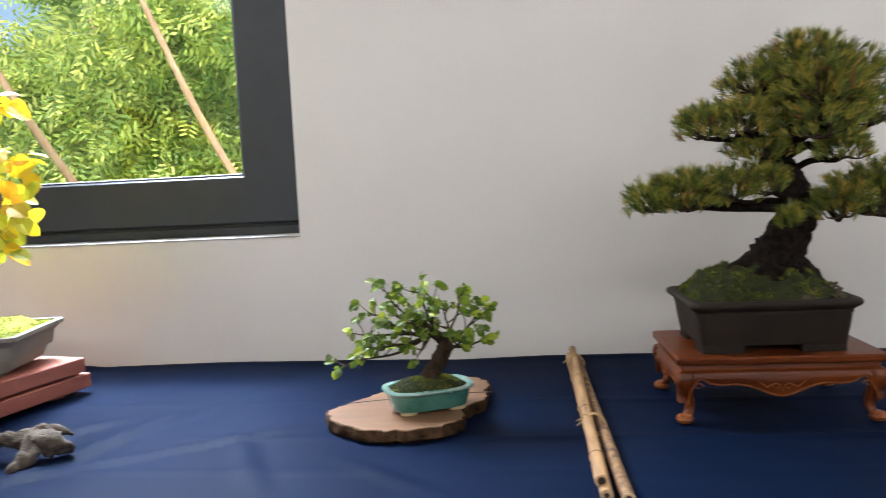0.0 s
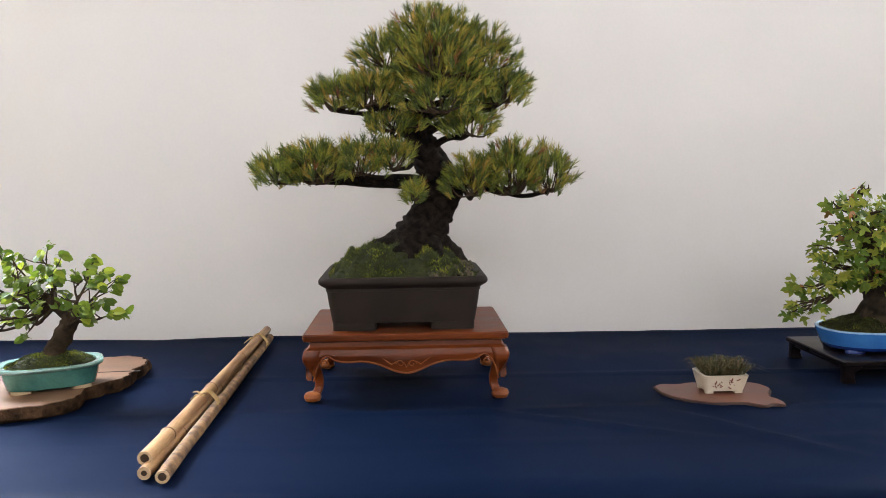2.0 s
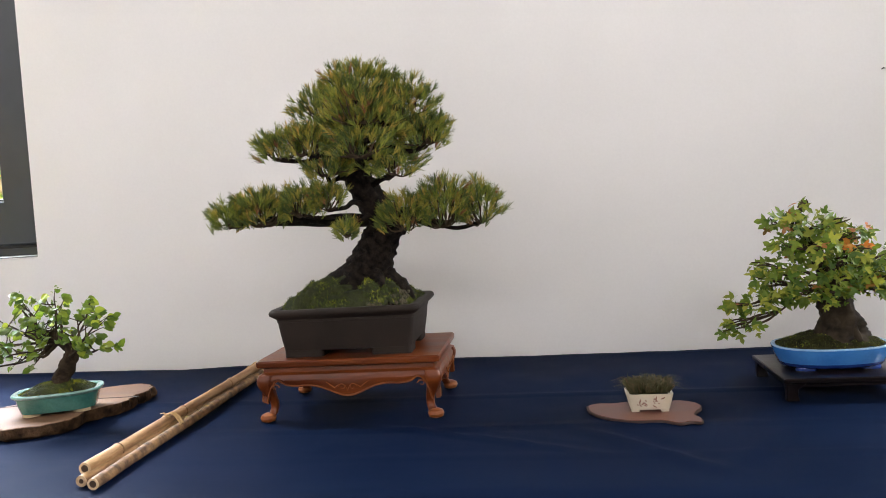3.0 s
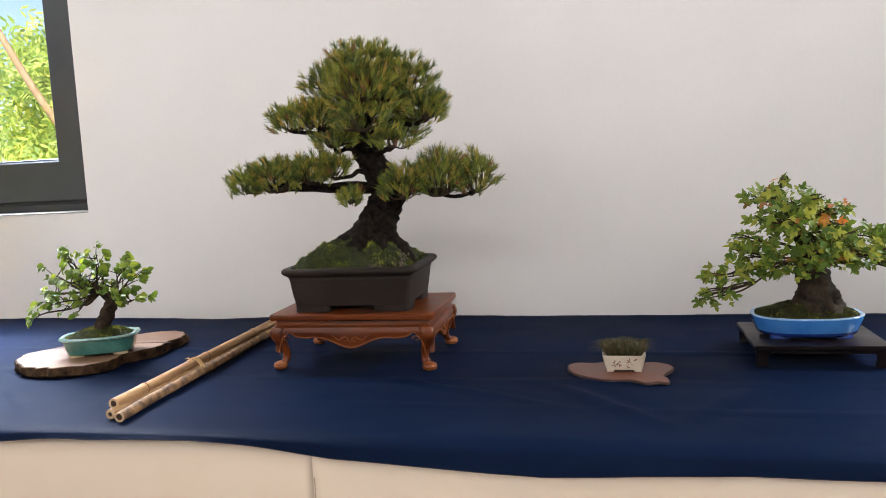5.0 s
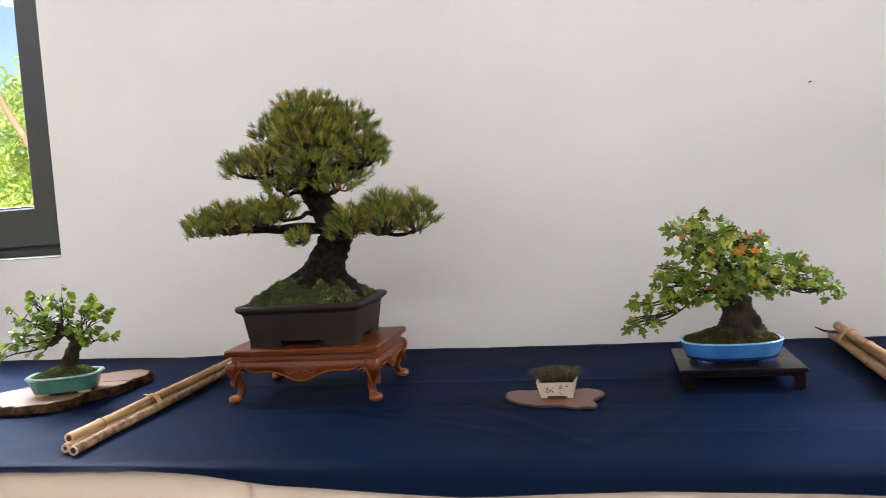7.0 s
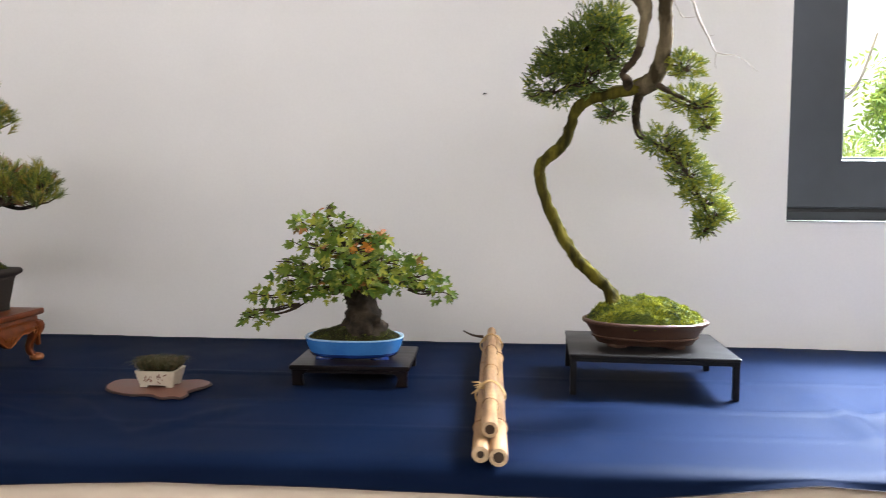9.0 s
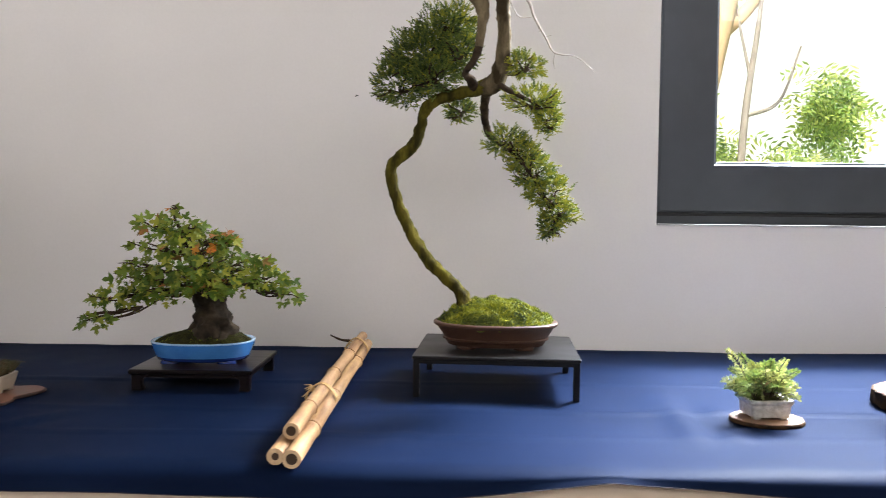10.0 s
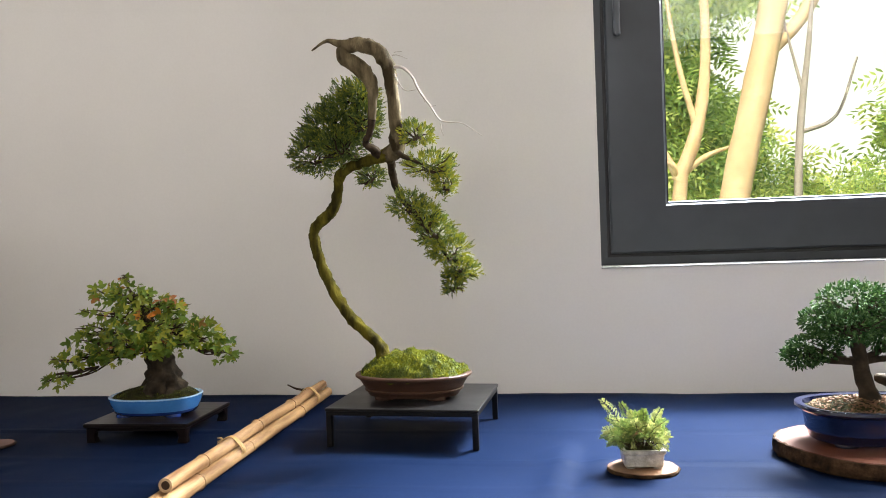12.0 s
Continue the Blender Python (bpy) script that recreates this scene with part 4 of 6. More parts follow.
def quince():
    random.seed(21)
    ob = thing("broadleaf_bonsai", (-0.093, 1.255, TOP + 0.0210), "small broadleaf bonsai with round leaves in a jade green pot", "bonsai", scale=0.935)
    bx, by, bz = -0.222, 1.335, TOP + 0.0172
    w, d = 0.158, 0.108
    turn = 24

    def ring(o, z):
        return oval(w - 0.016 + 2 * o, d - 0.016 + 2 * o, z, 48, 3.2)
    pot = part("pot", pot_body(ring, [(-0.010, 0.004), (-0.006, 0.0055), (-0.001, 0.022), (0.001, 0.034)], turn=turn, inner=0.010), JADE, ob)
    part("rim", turned(Geo().loft([ring(0.001, 0.0335), ring(0.0065, 0.0360), ring(0.008, 0.0385), ring(0.007, 0.0412), ring(0.003, 0.0420), ring(-0.004, 0.0405), ring(-0.006, 0.034)], False, False), turn), JADERIM, pot, "pale worn rim")
    for sx in (-1, 1):
        for sy in (-1, 1):
            part("foot", turned(Geo().loft([oval(0.030, 0.018, z, 14, cx=sx * 0.043, cy=sy * 0.027) for z in (0, 0.005)]), turn), BUFF, pot, "unglazed buff foot")

    def bed(k):
        return oval((w - 0.024) * k, (d - 0.024) * k, 0, 40, 3.0)
    mo = mound(bed, 0.037, 0.020, (0, 0), 0.2, 7, turn)
    part("moss_bed", mo, MOSS[0], ob, "green moss")
    part("moss", tufts_on(mo, 6000, 0.0032, 0.0006, (0.3, 1.3, 0.45, 0.6), seed=4), MOSS, ob)["kind"] = "stuff"

    def L(x, z, dy=0.0):
        return Vector((x - bx, dy, z - bz))
    tr = limb([(*L(-0.224, 0.806), 0.021), (*L(-0.216, 0.822), 0.0165), (*L(-0.203, 0.846), 0.0145), (*L(-0.190, 0.868), 0.0135), (*L(-0.190, 0.884), 0.011), (*L(-0.210, 0.900), 0.008), (*L(-0.226, 0.918), 0.006)], 18, 7, 0.28, 80)
    part("trunk", tr, DARKBARK, ob, sharp=80)
    lm = [mesh_of("leaf", leaf_geo(ROUND_LEAF, 0.0148, 0.35, 0.5), m) for m in LEAFQUINCE]
    ends = ((-0.293, 0.984, 0.0), (-0.262, 0.976, -0.03), (-0.235, 0.972, 0.03), (-0.205, 0.965, -0.02), (-0.165, 0.962, 0.02), (-0.130, 0.930, -0.01), (-0.115, 0.885, 0.0), (-0.145, 0.905, -0.04), (-0.355, 0.900, 0.01), (-0.372, 0.842, -0.02), (-0.335, 0.850, 0.03), (-0.30, 0.877, -0.045), (-0.318, 0.935, -0.01), (-0.178, 0.940, 0.045), (-0.25, 0.925, -0.045), (-0.235, 0.86, -0.05), (-0.27, 0.905, 0.045), (-0.29, 0.945, 0.03))
    for x, z, dy in ends:
        start = L(-0.192, 0.876) if x > -0.2 else L(-0.212, 0.898)
        e = L(x, z, dy)
        g = Geo()
        m1 = start.lerp(e, 0.4) + Vector((0, 0, -0.008)) + unit() * 0.008
        m2 = start.lerp(e, 0.75) + unit() * 0.009
        limb([(*start, 0.0038), (*m1, 0.0024), (*m2, 0.0016), (*e, 0.0007)], 7, 5, 0.35, 120, g)
        subs = [e]
        for k in range(5):
            b = m1.lerp(m2, rnd(0, 1)) if k < 3 else m2.lerp(e, rnd(0.1, 0.8))
            s = b + Vector((rnd(-0.03, 0.03), rnd(-0.03, 0.03), rnd(0.0, 0.03)))
            limb([(*b, 0.0014), (*(b.lerp(s, 0.5) + unit() * 0.004), 0.0011), (*s, 0.0006)], 5, 3, 0.3, 120, g)
            subs.append(s)
        br = part("branch", g, DARKBARK, ob, sharp=80)
        for s in subs:
            for _ in range(random.choice((4, 4, 5))):
                lf = new("leaf", random.choices(lm, (1, 0.34, 0.14))[0])
                lf.parent = br
                out = Vector((s.x, s.y, 0))
                lf.matrix_basis = leaf_pose(s + unit() * 0.006, out.normalized() if out.length > 0.01 else unit()) @ Matrix.Scale(rnd(0.6, 1.3), 4)


quince()


# ---- bamboo bundles ----
def cane(p0, p1, r, mats, lumps, seed, hollow=0.6, nodes=3):
    """One cane from its sawn end p0 to p1: swollen joints, a hollow end, slight bends."""
    random.seed(seed)
    p0, p1 = Vector(p0), Vector(p1)
    ln = (p1 - p0).length
    joints = [rnd(0.12, 0.2) + k * (0.8 / nodes) + rnd(-0.04, 0.04) for k in range(nodes)]
    pts, rad = [], []
    n = 70
    for i in range(n + 1):
        t = i / n
        p = p0.lerp(p1, t) + Vector((0.0025 * noise.noise(Vector((t * 3, seed, 0))), 0, 0.0012 * noise.noise(Vector((t * 3, seed, 5)))))
        k = 1 - 0.12 * t
        for j in joints:
            k += 0.20 * math.exp(-((t - j) * ln / 0.004) ** 2) - 0.09 * math.exp(-((t - j - 0.012) * ln / 0.004) ** 2)
        pts.append(p)
        rad.append(r * k)
    g = Geo().tube(pts, rad, 18, lumps, 120)
    d = (pts[0] - pts[1]).normalized()
    a = d.orthogonal().normalized()
    b = d.cross(a)

    def circle(rr, off):
        return [pts[0] + d * off + (a * math.cos(2 * math.pi * k / 18) + b * math.sin(2 * math.pi * k / 18)) * rr for k in range(18)]
    rings = []
    for j in joints:
        i = int(j * n)
        rings.append(Geo().tube([pts[i] + d * -0.0015, pts[i], pts[i] + d * 0.0015], [rad[i] * 1.005, rad[i] * 1.06, rad[i] * 1.005], 18))
    end = Geo().loft([circle(r * 0.98, 0.0), circle(r * 0.97, 0.0012), circle(r * hollow, 0.0012), circle(r * hollow * 0.95, 0.0006)], False, False)
    # very shallow pit; its dark colour stands in for shade inside the cane
    pit = Geo().loft([circle(r * hollow, 0.001), circle(r * hollow * 0.9, 0.0003)], False, True)
    return g, end, pit, rings


def bundle(at, front, back, radii, spread, label, seed, rough_one=None, twig=False, fan=(0, 0, 0)):
    ob = thing("bamboo_bundle", at, label, "bamboo canes", "bamboo bundles")
    o = Vector(at)
    f, b = Vector(front) - o, Vector(back) - o
    rl, rr, rt = radii
    d = (b - f).normalized()
    side = Vector((d.y, -d.x, 0)).normalized()
    lift = Vector((0, 0, 1))
    offs = ((-side * rl, lift * (rl - 0.0), 0.0, rl), (side * rr, lift * rr, -0.012, rr), (side * (rr - rl) * 0.5, lift * (rl + rr + (rt - 0.002)) * 1.0, 0.012 + spread, rt))
    for k, (s, l, shift, r) in enumerate(offs):
        m = CANEROUGH if rough_one == k else CANE
        g, end, pit, rings = cane(f + s + l * (1 - 12 * abs(fan[k]) if k == 2 else 1) + side * fan[k] + d * shift, b + s * 0.9 + l * 0.96 + d * rnd(-0.02, 0.0), r, m, 0.05 if rough_one == k else 0.015, seed + k, 0.45 if k == 0 else 0.62)
        c = part("cane", g, m, ob, sharp=60)
        for jr in rings:
            part("joint_ring", jr, CANEROUGH, c, "darker swollen joint")
        part("sawn_end", end, CANEEND, c, "pale sawn end")
        part("hollow", pit, CANEIN, c, "dark disc for the shade in the hollow end")
    ln = (b - f).length
    for t in (0.33, 0.86):
        c = f + d * ln * t
        tie = Geo()
        for turn_ in range(4):
            ring = []
            for k in range(25):
                a = 2 * math.pi * k / 24
                w = (rl + rr) * 1.04 * math.cos(a)
                h = (rl + rt) * 0.98 * math.sin(a)
                hh = h if h < 0 else h * (1 - 0.15 * abs(math.cos(a)))
                tri = 1 - 0.30 * max(0, math.sin(a)) * abs(math.cos(a))
                ring.append(c + d * (0.0035 * (turn_ - 1.5) + 0.002 * math.sin(a + turn_)) + side * w * tri + Vector((0, 0, max(rl + rt * 0.95 + hh * 1.02, 0.001))))
            tie.tube(ring, [0.0013] * 25, 5)
        knot = c + side * (rl + rr) * 0.35 * (-1) + Vector((0, 0, 2.9 * rt))
        for _ in range(6):
            e = knot + Vector((rnd(-0.022, 0.012), rnd(-0.012, 0.012), rnd(-0.012, 0.006)))
            tie.tube([knot, knot.lerp(e, 0.5) + Vector((0, 0, 0.004)), e], (0.0019, 0.0014, 0.0007), 5)
        tie.loft([[knot + Vector((0.004 * q * math.cos(a), 0.004 * q * math.sin(a), zz)) for a in np.linspace(0, 2 * math.pi, 9)[:-1]] for q, zz in ((0.3, -0.003), (1, -0.001), (1, 0.002), (0.3, 0.004))])
        part("raffia_tie", tie, RAFFIA, ob, "knotted raffia tie")
    if twig:
        s = f + d * ln * 0.9 - side * rl * 1.6 + Vector((0, 0, 0.03))
        part("side_twig", limb([(*s, 0.003), (*(s - side * 0.022 + Vector((0, 0.004, 0.002))), 0.0022), (*(s - side * 0.042 + Vector((0, 0.0, 0.012))), 0.0014)], 6, 4, 0.2, 100), TWIG, ob, "broken side twig")
    return ob


bundle((0.166, 1.27, TOP), (0.170, 0.930, TOP + 0.0005), (0.158, 1.640, TOP + 0.007), (0.0078, 0.0080, 0.0086), 0.004, "three dry bamboo canes tied with raffia on the cloth", 5, rough_one=1, fan=(-0.001, 0.007, -0.013))
bundle((1.48, 1.27, TOP), (1.481, 0.893, TOP + 0.0005), (1.487, 1.645, TOP + 0.008), (0.0106, 0.0116, 0.0106), 0.024, "three thick pale bamboo canes tied with raffia", 9, twig=True)


# ---- tiny sedge pot on its red slab ----
slice_board("red_wood_slab", (0.919, 1.213), ((-0.090, 0.040), (-0.086, 0.004), (-0.066, -0.028), (-0.040, -0.044), (-0.018, -0.052), (0.010, -0.049), (0.024, -0.055), (0.040, -0.066), (0.058, -0.060), (0.072, -0.063), (0.074, -0.040), (0.068, -0.022), (0.082, 0.008), (0.086, 0.034), (0.062, 0.060), (0.030, 0.056), (-0.02, 0.060), (-0.050, 0.052), (-0.074, 0.054)), 0.0050, SLABRED, DARKEDGE, "thin reddish wooden slab with wavy dark edge", 0.0015)


def sedge():
    random.seed(31)
    ob = thing("sedge_accent", (0.924, 1.226, TOP + 0.0053), "tiny accent planting of dry sedge in a cream pot", "accent plant")
    w, d = 0.070, 0.054

    def ring(o, z):
        return rounded(w - 0.012 + 2 * o, d - 0.012 + 2 * o, z, 0.006)
    pot = part("pot", pot_body(ring, [(-0.003, 0.003), (0.0, 0.004), (0.003, 0.015), (0.0055, 0.0265), (0.006, 0.028)], inner=0.005), CREAM, ob)
    for sx in (-1, 1):
        for sy in (-1, 1):
            part("foot", Geo().loft([rounded(0.012, 0.010, z, 0.002, cx=sx * 0.022, cy=sy * 0.014) for z in (0, 0.0035)]), CREAM, pot)
    marks = Geo()
    for cx in (-0.011, 0.009):
        for _ in range(9):
            a = Vector((cx + rnd(-0.007, 0.007), 0, rnd(0.010, 0.021)))
            b = a + Vector((rnd(-0.006, 0.006), 0, rnd(-0.005, 0.005)))
            pts = []
            for p in (a, a.lerp(b, 0.5) + Vector((0, 0, rnd(-0.001, 0.001))), b):
                yy = -(d / 2 - 0.006 + 0.003 * (p.z - 0.004) / 0.011 * 0.95) - 0.0002
                pts.append((p.x, yy, p.z))
            marks.tube(pts, (0.0006, 0.0010, 0.0005), 4)
    part("brush_marks", marks, REDINK, pot, "unreadable reddish brush marks")
    part("soil", mound(lambda k: rounded((w - 0.012) * k, (d - 0.012) * k, 0, 0.006 * k), 0.024, 0.008), SOIL, ob)
    g = Geo()
    for _ in range(900):
        x, y = rnd(-0.029, 0.029), rnd(-0.021, 0.021)
        p = Vector((x, y, 0.029))
        lean = Vector((x * 20 + rnd(-0.4, 0.4), y * 18 + rnd(-0.4, 0.4), 1)).normalized()
        h = rnd(0.016, 0.042)
        bend = Vector((rnd(-1, 1), rnd(-1, 1), -0.9)) * h * 0.55
        s = lean.cross(unit()).normalized() * 0.0005
        q1, q2 = p + lean * h * 0.55, p + lean * h + bend
        g.add([p - s, p + s, q1 + s, q1 - s, q2], [(0, 1, 2, 3), (3, 2, 4)], random.choices((0, 1), (1, 0.55))[0])
    part("sedge", g, SEDGE, ob, smooth=False)["kind"] = "stuff"


sedge()


# ---- maple on a low black stand ----
def low_stand(x, y, w, d, h, turn):
    st = thing("low_wooden_stand", (x, y, TOP), "low black lacquered wooden stand with short bracket legs", "display stand")
    part("top", turned(block(0, 0, w, d, h - 0.008, h, 0.003, 0.0015), turn), EBONY, st)
    part("frame", turned(Geo().loft([rounded(w - 0.012, d - 0.012, z, 0.003) for z in (h - 0.014, h - 0.008)]), turn), EBONY, st)
    for sx in (-1, 1):
        for sy in (-1, 1):
            rings = [rounded(a, b, z, 0.003, cx=sx * (w / 2 - 0.004 - a / 2), cy=sy * (d / 2 - 0.004 - b / 2)) for a, b, z in ((0.020, 0.016, 0.0), (0.017, 0.014, 0.010), (0.018, 0.015, 0.018), (0.030, 0.022, h - 0.009))]
            part("leg", turned(Geo().loft(rings), turn), EBONY, st)


low_stand(1.239, 1.359, 0.209, 0.194, 0.036, 0.5)


def maple():
    random.seed(41)
    ob = thing("maple_bonsai", (1.234, 1.356, TOP + 0.0362), "trident maple bonsai turning orange in a sky blue oval pot", "bonsai", scale=0.945)
    bx, by, bz = 1.206, 1.412, TOP + 0.0372
    w, d, turn = 0.192, 0.140, 2

    def ring(o, z):
        return oval(w - 0.012 + 2 * o, d - 0.012 + 2 * o, z, 56, 2.35)
    pot = part("pot", pot_body(ring, [(-0.0035, 0.0115), (-0.001, 0.017), (0.0035, 0.028), (0.0055, 0.0375)], turn=turn, inner=0.006), SKYBLUE, ob)
    part("rim", turned(Geo().loft([ring(0.0055, 0.0372), ring(0.0060, 0.0388), ring(0.0048, 0.0402), ring(0.001, 0.0402), ring(-0.002, 0.0380)], False, False), turn), BLUERIM, pot, "pale glazed rim")
    part("lower_glaze", turned(Geo().loft([ring(-0.012, 0.0035), ring(-0.0075, 0.0045), ring(-0.0042, 0.0085), ring(-0.0034, 0.0117)], True, False), turn), BLUELOW, pot, "dark pooled glaze")
    for sx in (-1, 1):
        for sy in (-1, 1):
            part("foot", turned(Geo().loft([oval(a, a * 0.6, z, 14, cx=sx * 0.052, cy=sy * 0.036) for a, z in ((0.036, 0.0), (0.037, 0.002), (0.034, 0.006))]), turn), BLUELOW, pot, "dark glazed foot")
    mo = mound(lambda k: oval((w - 0.014) * k, (d - 0.014) * k, 0, 40, 2.3), 0.0375, 0.024, (0.012, 0), 0.25, 9, turn)
    part("soil", mo, SOIL, ob, "dark mossy soil")
    part("moss", tufts_on(mo, 6500, 0.0026, 0.0006, (0.9, 0.7, 0.05, 0.8), seed=5), MOSS, ob)["kind"] = "stuff"

    def L(x, z, dy=0.0):
        return Vector((x - bx, dy, z - bz))
    tr = limb([(*L(1.226, 0.826), 0.048), (*L(1.226, 0.846), 0.039), (*L(1.223, 0.872), 0.033), (*L(1.217, 0.900), 0.028), (*L(1.214, 0.926), 0.024), (*L(1.206, 0.950), 0.016), (*L(1.19, 0.985), 0.011), (*L(1.17, 1.03), 0.006)], 30, 10, 0.34, 46)
    trunk = part("trunk", tr, GREYBARK, ob, sharp=80)
    for ex, ey, r in ((1.175, -0.010, 0.010), (1.266, -0.012, 0.013), (1.242, -0.040, 0.012), (1.205, -0.040, 0.011), (1.255, 0.035, 0.011), (1.195, 0.04, 0.011)):
        e = Vector((ex - bx, ey, 0.832 - bz))
        s = L(1.221, 0.885)
        roots = Geo()
        limb([(*s, r), (*(s.lerp(e, 0.55) + Vector((0, 0, 0.002))), r), (*e, r * 0.5)], 9, 5, 0.25, 60, roots)
        part("root", roots, GREYBARK, trunk, sharp=80)
    G, O, R = (1, 0.6, 0.0, 0.025), (0.05, 0.1, 1, 0.15), (0.9, 0.6, 0.03, 0.16)
    pads = ((1.157, 0.00, 1.076, 0.012, 0.010, 0.008, R), (1.122, 0.00, 1.046, 0.034, 0.030, 0.016, R), (1.172, -0.01, 1.040, 0.058, 0.045, 0.024, G), (1.240, 0.01, 1.018, 0.038, 0.035, 0.020, R),
            (1.155, -0.03, 1.005, 0.060, 0.045, 0.024, G), (1.112, 0.00, 0.968, 0.048, 0.045, 0.020, G), (1.215, -0.045, 0.972, 0.060, 0.035, 0.026, G), (1.072, -0.01, 0.912, 0.052, 0.040, 0.022, G),
            (1.040, -0.02, 0.872, 0.034, 0.028, 0.016, G), (1.150, -0.045, 0.930, 0.050, 0.030, 0.018, G), (1.282, 0.00, 0.975, 0.060, 0.045, 0.022, G), (1.335, 0.00, 0.944, 0.050, 0.040, 0.026, G),
            (1.376, 0.00, 0.916, 0.030, 0.028, 0.018, G), (1.229, -0.045, 0.998, 0.018, 0.016, 0.016, O), (1.20, 0.055, 1.0, 0.08, 0.04, 0.04, G), (1.27, 0.06, 0.96, 0.06, 0.04, 0.03, G), (1.19, -0.05, 0.945, 0.05, 0.03, 0.022, G), (1.25, -0.04, 0.945, 0.045, 0.03, 0.02, G), (1.11, -0.03, 0.945, 0.05, 0.03, 0.024, G),
            (1.175, -0.060, 0.918, 0.040, 0.020, 0.018, G), (1.235, -0.055, 0.930, 0.040, 0.020, 0.018, R), (1.285, -0.040, 0.935, 0.040, 0.025, 0.018, R))
    meshes = [mesh_of("leaf", leaf_geo(MAPLE_LEAF, 0.0215, 0.18, 0.35), m) for m in LEAFMAPLE]
    for cx, dy, cz, rx, ry, rz, mix in pads:
        dy -= 0.03 + 0.30 * max(0.0, 1.15 - cx)
        c = L(cx, cz, dy)
        s = L(np.interp(cz, (0.88, 0.93, 1.0, 1.06), (1.215, 1.212, 1.19, 1.165)), min(max(cz - 0.03, 0.925), 1.03))
        g = Geo()
        limb([(*s, 0.0040), (*(s.lerp(c, 0.35) + unit() * 0.010 + Vector((0, 0, 0.006))), 0.0024), (*(s.lerp(c, 0.7) + unit() * 0.010), 0.0015), (*c, 0.0009)], 7, 6, 0.3, 90, g)
        ends = [c + Vector((rnd(-1, 1) * rx, rnd(-1, 1) * ry, rnd(-0.4, 0.6) * rz)) for _ in range(6)]
        br = part("branch", g, TWIG, ob)
        tw = Geo()
        twigs(tw, s.lerp(c, 0.6), ends, 0.0022, 0.0006, 0.006)
        part("fine_branching", tw, TWIG, br)["kind"] = "stuff"
        leaves(br, meshes, [(c.x, c.y, c.z, rx, ry, rz, mix)], 1.5 if rx > 0.035 else 1.7, size=(0.4, 1.05))


maple()


# ---- literati juniper on a black metal stand ----
def metal_stand(x, y, w, d, h, turn):
    st = thing("metal_stand", (x, y, TOP), "black display table with thin square metal legs", "display stand")
    part("top", turned(block(0, 0, w, d, h - 0.0055, h, 0.003, 0.001), turn), BLACKTOP, st)
    for s in (-1, 1):
        part("rail", turned(block(0, s * (d / 2 - 0.006), w - 0.004, 0.009, h - 0.0125, h - 0.0055, 0.001, 0.0005), turn), BLACKMETAL, st)
        part("rail", turned(block(s * (w / 2 - 0.006), 0, 0.009, d - 0.02, h - 0.0125, h - 0.0055, 0.001, 0.0005), turn), BLACKMETAL, st)
        for q in (-1, 1):
            part("leg", turned(block(s * (w / 2 - 0.007), q * (d / 2 - 0.007), 0.0105, 0.0105, 0, h - 0.0055, 0.0012, 0.0005), turn), BLACKMETAL, st)


metal_stand(1.760, 1.352, 0.276, 0.240, 0.0690, -3.8)


def sprays(g, c, radii, n, length, mix, dense=10, up=0.35):
    """Scale-leaved sprays: short fingers of tiny leaves that reach out of a lumpy pad, golden at the tips of some."""
    seed = rnd(0, 50)
    for _ in range(n):
        d = unit()
        lump = noise.noise(d * 2.4 + Vector((seed, 0, 0)))
        if lump < -0.20:
            continue
        r = rnd(0.45, 1.0) ** 0.7 * (1 + 0.45 * lump)
        p = c + Vector((d.x * radii[0] * r, d.y * radii[1] * r, d.z * radii[2] * r))
        axis = (Vector((d.x, d.y, d.z * 0.8 + up)) + unit() * 0.55).normalized()
        tone = random.choices(range(len(mix)), mix)[0]
        for k in range(3):
            q = p + axis * length * 0.55 * k + unit() * 0.0008
            needles(g, q, axis, dense, length * (0.8 - 0.12 * k), 0.00055, (0.25, 1.1), tone if k < 2 or random.random() < 0.6 else min(tone + 1, 2))


